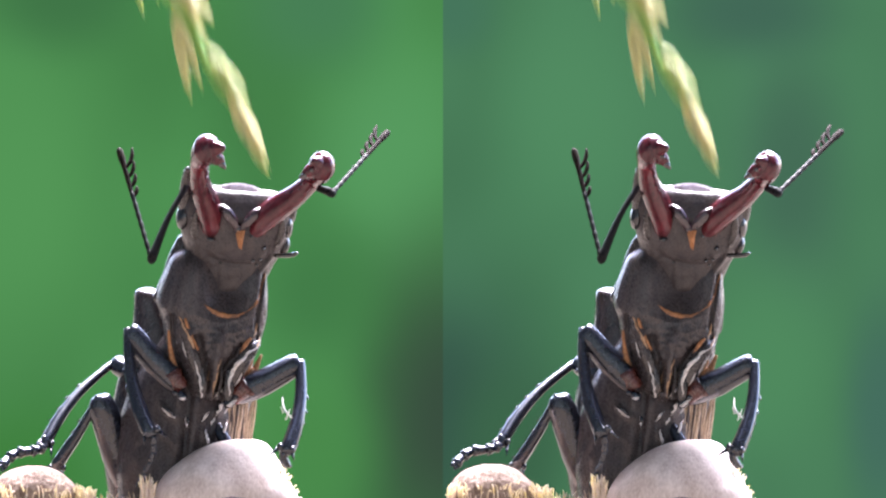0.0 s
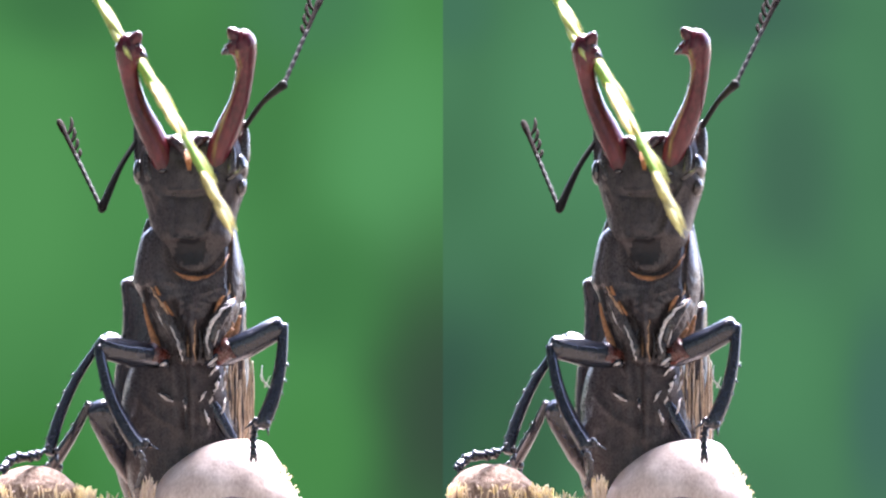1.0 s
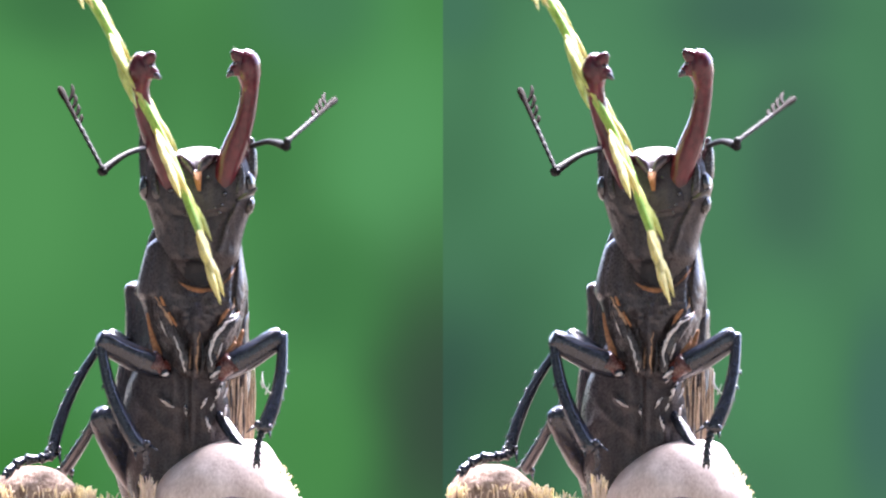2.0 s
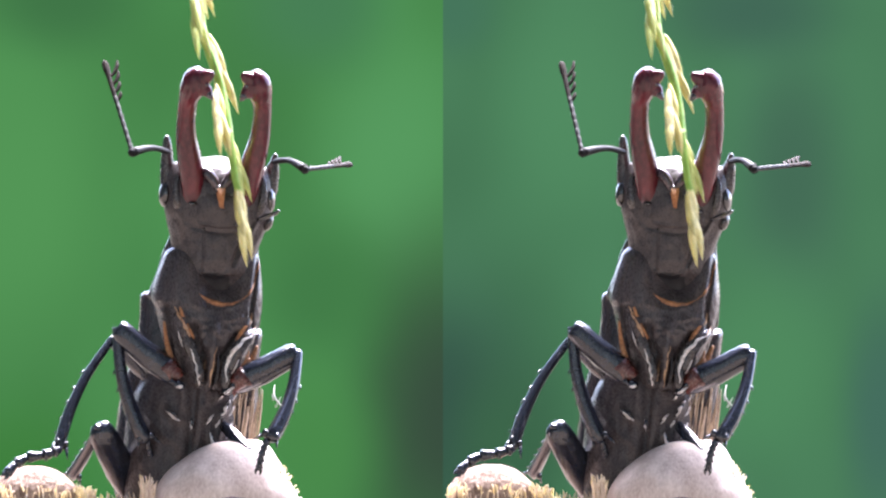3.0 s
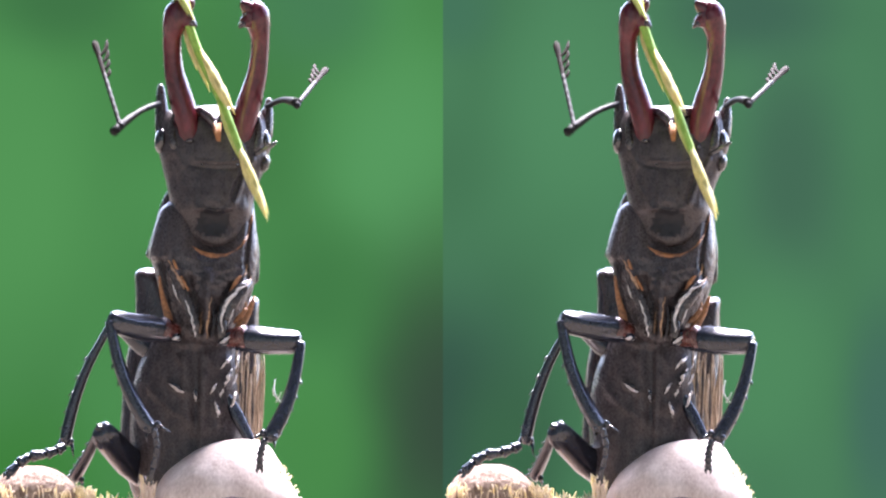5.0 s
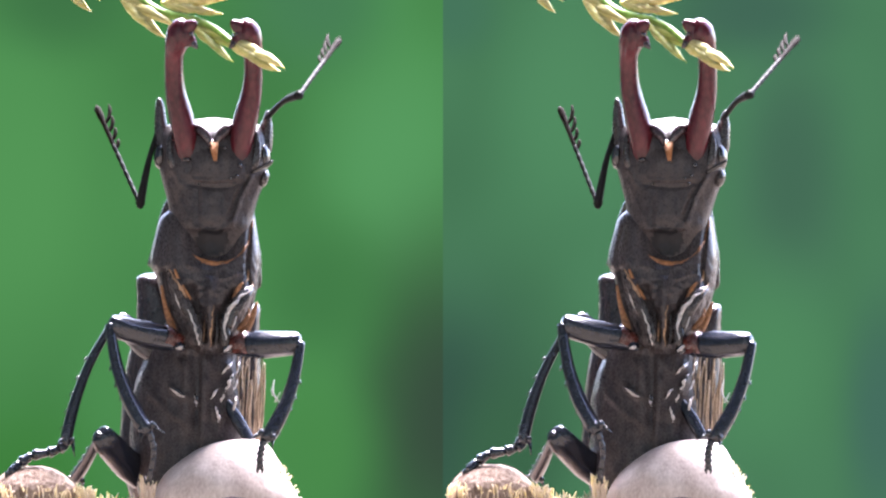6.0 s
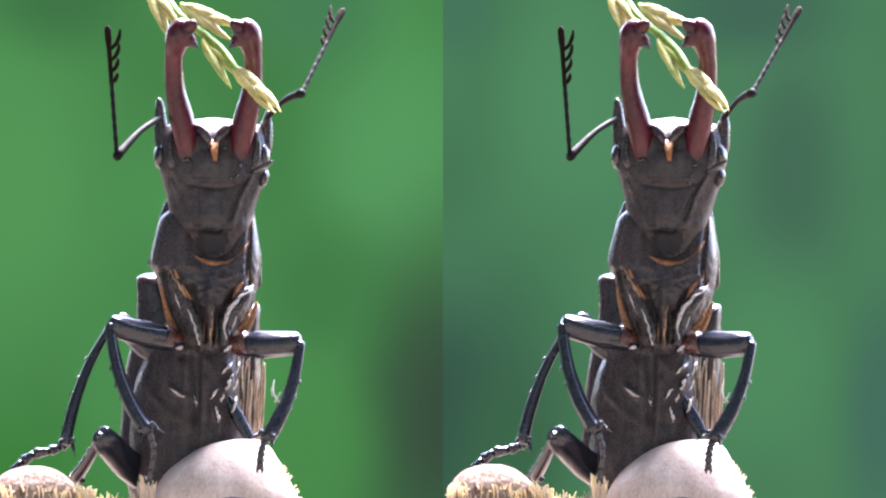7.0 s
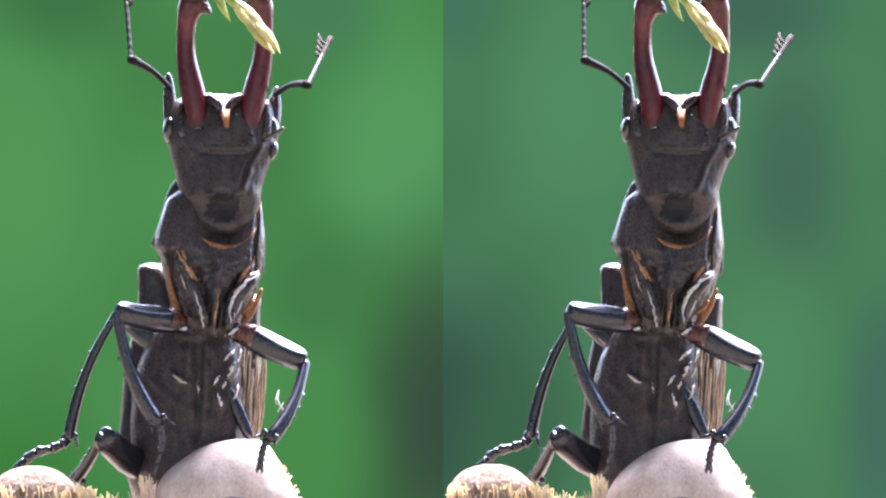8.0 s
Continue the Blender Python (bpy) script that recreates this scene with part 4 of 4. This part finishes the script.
    limb("ant_one_flag", elbow, [
        (0.0, 210, 262), (0.4, 200, 275), (0.5, 182, 303), (0.6, 178, 372), (0.7, 172, 412), (0.8, 78, 322), (0.9, 105, 195), (1.0, 103, 212), (1.3, 109, 165), (1.4, 140, 89),
        (1.5, 122, 80), (1.6, 81, 158), (1.7, 77, 163), (2.8, 172, 112), (3.0, 184, 108), (3.2, 192, 49), (3.3, 190, 24), (3.5, 190, -2), (3.9, 195, 2), (4.0, 165, 175),
        (4.1, 185, 5), (4.2, 175, -40), (4.5, 155, -40), (4.7, 165, 0), (5.8, 162, 208), (6.0, 170, 188), (6.2, 186, 162), (6.4, 186, 89), (6.6, 186, 72), (7.0, 190, 45), (7.2, 202, 20),
        (7.4, 202, 15), (7.6, 202, 0), (7.7, 230, -120), (7.8, 218, -60), (8.0, 218, -60)], 1)
    elbow2 = limb("ant_two_scape", lambda t: held("head", (470, 212, 6), t), [
        (0.0, 588, 342), (0.7, 588, 342), (0.8, 465, 85), (0.9, 495, 135), (1.0, 502, 150), (1.5, 503, 170), (1.7, 502, 200), (2.8, 540, 332), (3.0, 540, 300), (3.3, 550, 300),
        (3.5, 550, 275), (3.9, 545, 265), (4.0, 545, 90), (4.1, 565, 70), (4.2, 530, 140), (4.5, 522, 152), (4.7, 526, 165), (5.8, 522, 212), (6.0, 530, 168), (6.2, 535, 160),
        (7.0, 534, 165), (7.6, 535, 160), (7.7, 565, 70), (7.8, 550, 140), (8.0, 545, 150)], -1)
    limb("ant_two_flag", elbow2, [
        (0.0, 688, 232), (0.2, 680, 206), (0.5, 660, 194), (0.7, 672, 202), (0.8, 490, -30), (0.9, 552, -2), (1.0, 570, -8), (1.5, 572, 0), (1.7, 580, 65), (2.8, 628, 312), (3.0, 622, 291), (3.3, 606, 287),
        (3.5, 640, 190), (3.9, 634, 154), (4.0, 590, -60), (4.1, 605, -60), (4.2, 566, 80), (4.5, 590, 60), (4.7, 576, 98), (5.8, 590, 155), (6.0, 602, 69), (6.2, 598, 12),
        (7.0, 608, 15), (7.6, 606, 5), (7.7, 605, -60), (7.8, 590, 50), (8.0, 586, 65)], 1)

    knee = limb("fore_one", lambda t: held("pro", (318, 606, -70), t), [
        (0.0, 222, 575), (0.7, 222, 575), (0.8, 155, 636), (0.9, 172, 615), (1.0, 175, 612), (1.7, 172, 612), (2.8, 200, 572), (3.9, 200, 572), (4.0, 198, 567), (4.1, 200, 562), (4.3, 195, 568),
        (4.7, 195, 567), (5.8, 195, 574), (7.6, 195, 574), (7.7, 206, 556), (7.8, 207, 552), (8.0, 207, 552)], -1)
    knee2 = limb("fore_two", lambda t: held("pro", (408, 612, -70), t), [
        (0.0, 541, 634), (0.7, 541, 634), (0.8, 475, 556), (0.9, 499, 574), (1.0, 501, 574), (1.7, 502, 574), (2.8, 533, 618), (3.9, 533, 618), (4.0, 532, 616), (4.1, 534, 636), (4.3, 532, 608),
        (4.7, 532, 606), (5.8, 531, 606), (7.6, 531, 606), (7.7, 537, 636), (7.8, 540, 640), (8.0, 540, 640)], -1)
    ankle = limb("shin_one", knee, [
        (0.0, 272, 772), (0.7, 272, 772), (0.8, 248, 798), (0.9, 252, 796), (1.0, 254, 796), (1.7, 252, 798), (2.8, 262, 785), (3.9, 262, 785), (4.1, 284, 752), (4.3, 280, 760),
        (4.7, 278, 762), (5.8, 265, 765), (7.6, 265, 765), (7.7, 286, 750), (8.0, 286, 755)], -1)
    ankle2 = limb("shin_two", knee2, [
        (0.0, 502, 802), (0.7, 502, 802), (0.8, 452, 752), (0.9, 456, 756), (1.0, 458, 756), (1.7, 458, 757), (2.8, 474, 778), (3.9, 474, 778), (4.1, 474, 778), (4.7, 472, 778), (5.8, 467, 778),
        (7.6, 467, 778), (7.7, 472, 778), (8.0, 472, 778)], -1)
    limb("foot_one", ankle, [(0.0, 248, 856), (0.7, 248, 856), (0.8, 245, 860), (1.7, 245, 860), (2.8, 255, 858), (3.9, 255, 858), (4.1, 268, 846), (5.8, 264, 850), (7.6, 264, 850), (7.7, 272, 842), (8.0, 272, 842)], 1)
    limb("foot_two", ankle2, [(0.0, 508, 824), (0.7, 508, 824), (0.8, 450, 830), (1.7, 450, 832), (2.8, 458, 830), (5.8, 460, 828), (8.0, 460, 828)], 1)
    back = limb("mid_one", lambda t: held("hind", (300, 650, 10), t), [
        (0.0, 202, 642), (0.7, 202, 642), (0.8, 164, 588), (0.9, 184, 597), (1.7, 186, 595), (2.8, 190, 585), (3.9, 190, 585), (4.1, 202, 560), (4.7, 204, 560), (5.8, 206, 562), (7.6, 206, 562), (7.7, 204, 550), (8.0, 210, 550)], 1)
    toe = limb("midshin_one", back, [
        (0.0, 80, 790), (0.7, 80, 790), (0.8, 70, 800), (0.9, 88, 806), (1.7, 90, 805), (2.8, 106, 795), (4.0, 108, 792), (4.7, 114, 790), (5.8, 118, 788), (7.6, 118, 788), (8.0, 120, 788)], -1)
    limb("midfoot_one", toe, [(0.0, 4, 826), (0.7, 4, 826), (0.8, 6, 830), (1.7, 10, 838), (2.8, 12, 838), (5.8, 18, 838), (8.0, 20, 838)], -1)
    stifle = limb("rear_one", lambda t: held("hind", (270, 862, 60), t), [
        (0.0, 176, 702), (0.7, 176, 702), (0.8, 158, 708), (0.9, 170, 714), (1.7, 174, 720), (2.8, 176, 755), (3.9, 176, 755), (4.1, 178, 745), (4.7, 178, 752), (5.8, 178, 768), (7.6, 178, 768), (8.0, 182, 770)], -1)
    limb("rearshin_one", stifle, [(0.0, 96, 834), (0.7, 96, 834), (0.8, 92, 826), (1.7, 108, 834), (2.8, 128, 845), (4.7, 132, 850), (5.8, 134, 852), (8.0, 136, 852)], 1)
    limb("mid_two", lambda t: held("hind", (398, 708, -36), t), [(0.0, 425, 830), (0.7, 425, 830), (0.8, 420, 795), (1.7, 425, 792), (2.8, 440, 800), (4.1, 446, 790), (5.8, 448, 790), (8.0, 448, 788)], -1)

    # the ear of grass: its tip and a place higher up, on the plan
    def ear(a, b, a2, b2, y=-155, y2=-30, spin=0.0):
        tip, far = V(a, b, y), V(a2, b2, y2)
        up_ = (far - tip).normalized()
        right_ = (Vector((0, -1, 0)).cross(up_) * -1).normalized()
        back_ = up_.cross(right_)
        m = Matrix((right_, back_, up_)).transposed().to_4x4()
        return Matrix.Translation(tip) @ m @ Matrix.Rotation(radians(spin), 4, "Z")
    rows = [(0.0, ear(470, 285, 290, -20)), (0.034, ear(496, 385, 262, -5, y=-190, y2=-100)), (0.1, ear(505, 420, 240, 0, y=-215, y2=-150)), (0.2, ear(541, 525, 170, 0, y=-215, y2=-150)), (0.3, ear(574, 545, 220, 0, y=-215, y2=-150)), (0.4, ear(570, 566, 117, 0, y=-215, y2=-150)), (0.5, ear(598, 530, 105, 0, y=-215, y2=-150)), (0.6, ear(578, 505, 125, 0, y=-215, y2=-150)),
            (0.7, ear(513, 436, 168, 0, y=-215, y2=-150)), (0.8, ear(467, 468, 185, 0, y2=50, spin=25)), (0.9, ear(475, 430, 215, 0, y=-175, y2=30, spin=45)), (1.0, ear(413, 414, 205, 0, y=-175, y2=20, spin=82)), (1.1, ear(396, 388, 205, 0, y=-175, y2=20, spin=82)), (1.2, ear(372, 345, 200, 0, y=-175, y2=20, spin=82)),
            (1.3, ear(372, 352, 205, 0, y=-175, y2=20, spin=82)), (1.4, ear(396, 392, 215, 0, y=-175, y2=20, spin=82)), (1.5, ear(419, 480, 249, 0, y=-175, y2=20, spin=84)), (1.6, ear(404, 562, 240, 0, y=-175, y2=20, spin=84)), (1.7, ear(372, 578, 243, 0, y=-175, y2=20, spin=84)), (2.2, ear(420, 470, 230, 0, spin=64)),
            (2.8, ear(503, 340, 380, 0, spin=35)), (2.9, ear(470, 500, 382, 0, spin=66)), (3.0, ear(438, 465, 372, 0, spin=66)), (3.1, ear(420, 428, 354, 0, spin=68)), (3.2, ear(420, 354, 332, 0, spin=80)),
            (3.3, ear(436, 356, 290, 0, spin=80)), (3.4, ear(445, 352, 280, 0, spin=80)), (3.5, ear(464, 334, 290, 0, spin=80)), (3.6, ear(513, 550, 315, 0, spin=66)), (3.7, ear(493, 517, 311, 0, spin=66)),
            (3.8, ear(453, 542, 320, 0, spin=66)), (3.9, ear(412, 592, 300, 0, y2=50, spin=66)), (4.0, ear(515, 580, 355, 0, y=-190, y2=-70, spin=64)), (4.1, ear(570, 570, 445, 0, y=-190, y2=-70, spin=64)), (4.2, ear(562, 627, 331, 0, y=-190, y2=-60, spin=64)),
            (4.3, ear(541, 627, 335, 0, y=-180, y2=-40, spin=84)), (4.4, ear(449, 505, 315, 0, y=-175, y2=-45, spin=84)), (4.5, ear(436, 447, 318, 20, y=-172, y2=-45, spin=84)), (4.7, ear(453, 453, 325, 10, y=-172, y2=-45, spin=84)), (5.2, ear(480, 300, 310, 0, y=-165, y2=-30, spin=130)),
            (5.8, ear(508, 132, 330, 30, y=-175, y2=-10, spin=180)), (6.2, ear(490, 120, 320, 25, y=-175, y2=-10, spin=180)), (6.5, ear(497, 130, 335, 32, y=-175, y2=-10, spin=180)), (6.6, ear(485, 154, 325, 35, y=-175, y2=-10, spin=180)), (6.8, ear(473, 202, 330, 40, y=-175, y2=-10, spin=180)), (7.0, ear(492, 196, 338, 36, y=-175, y2=-10, spin=180)),
            (7.2, ear(470, 194, 325, 35, y=-175, y2=-10, spin=180)), (7.4, ear(490, 139, 325, 28, y=-175, y2=-10, spin=180)), (7.6, ear(490, 142, 325, 28, y=-175, y2=-10, spin=180)), (7.7, ear(491, 98, 405, -20, y=-170, y2=-90, spin=180)), (7.8, ear(482, 94, 395, -20, y=-170, y2=-90, spin=180)), (8.0, ear(491, 92, 402, -20, y=-170, y2=-90, spin=180))]
    for ob, M in zip(EARS, SETS):
        walk(ob, [(t, M @ m) for t, m in rows])
    # the ear bends over as the tip is dragged along
    for ob in EARS:
        upper = bpy.data.objects[ob["upper"]]
        home = upper.location.copy()
        # time, bend in the plane of the ear's path, twist of the upper stem, spin of the ear
        bends = ((0.0, 0, 0, 0), (0.8, 0, 0, 25), (0.9, -6, 0, 45), (1.0, -6, 0, 82), (1.3, -7, 0, 82), (1.4, -9, 0, 82), (1.5, -11, 0, 84), (1.7, -4, 0, 84), (2.8, -32, 0, 35), (2.9, -3, 0, 66), (3.0, -5, 0, 66), (3.1, -4, 0, 68), (3.2, -2, 0, 80),
                 (3.3, -4, -60, 80), (3.5, -4, -65, 80), (3.6, 0, 0, 66), (4.0, 0, 0, 64), (4.1, -7, 0, 64), (4.2, -4, 0, 64), (4.4, 0, 0, 84), (4.7, 0, 0, 84), (5.2, -3, 0, 130), (5.8, -6, 0, 180),
                 (6.6, -5, 0, 180), (6.8, 0, 0, 180), (7.2, 0, 0, 180), (7.4, -5, 0, 180), (7.6, -5, 0, 180), (7.7, -44, 0, 180), (8.0, -46, 0, 180))
        walk(upper, [(t, Matrix.Translation(home) @ Matrix.Rotation(radians(-r), 4, "Z") @ Matrix.Rotation(radians(v), 4, "Y") @ Matrix.Rotation(radians(r + w), 4, "Z")) for t, v, w, r in bends])
    scene.frame_set(1)


motions()
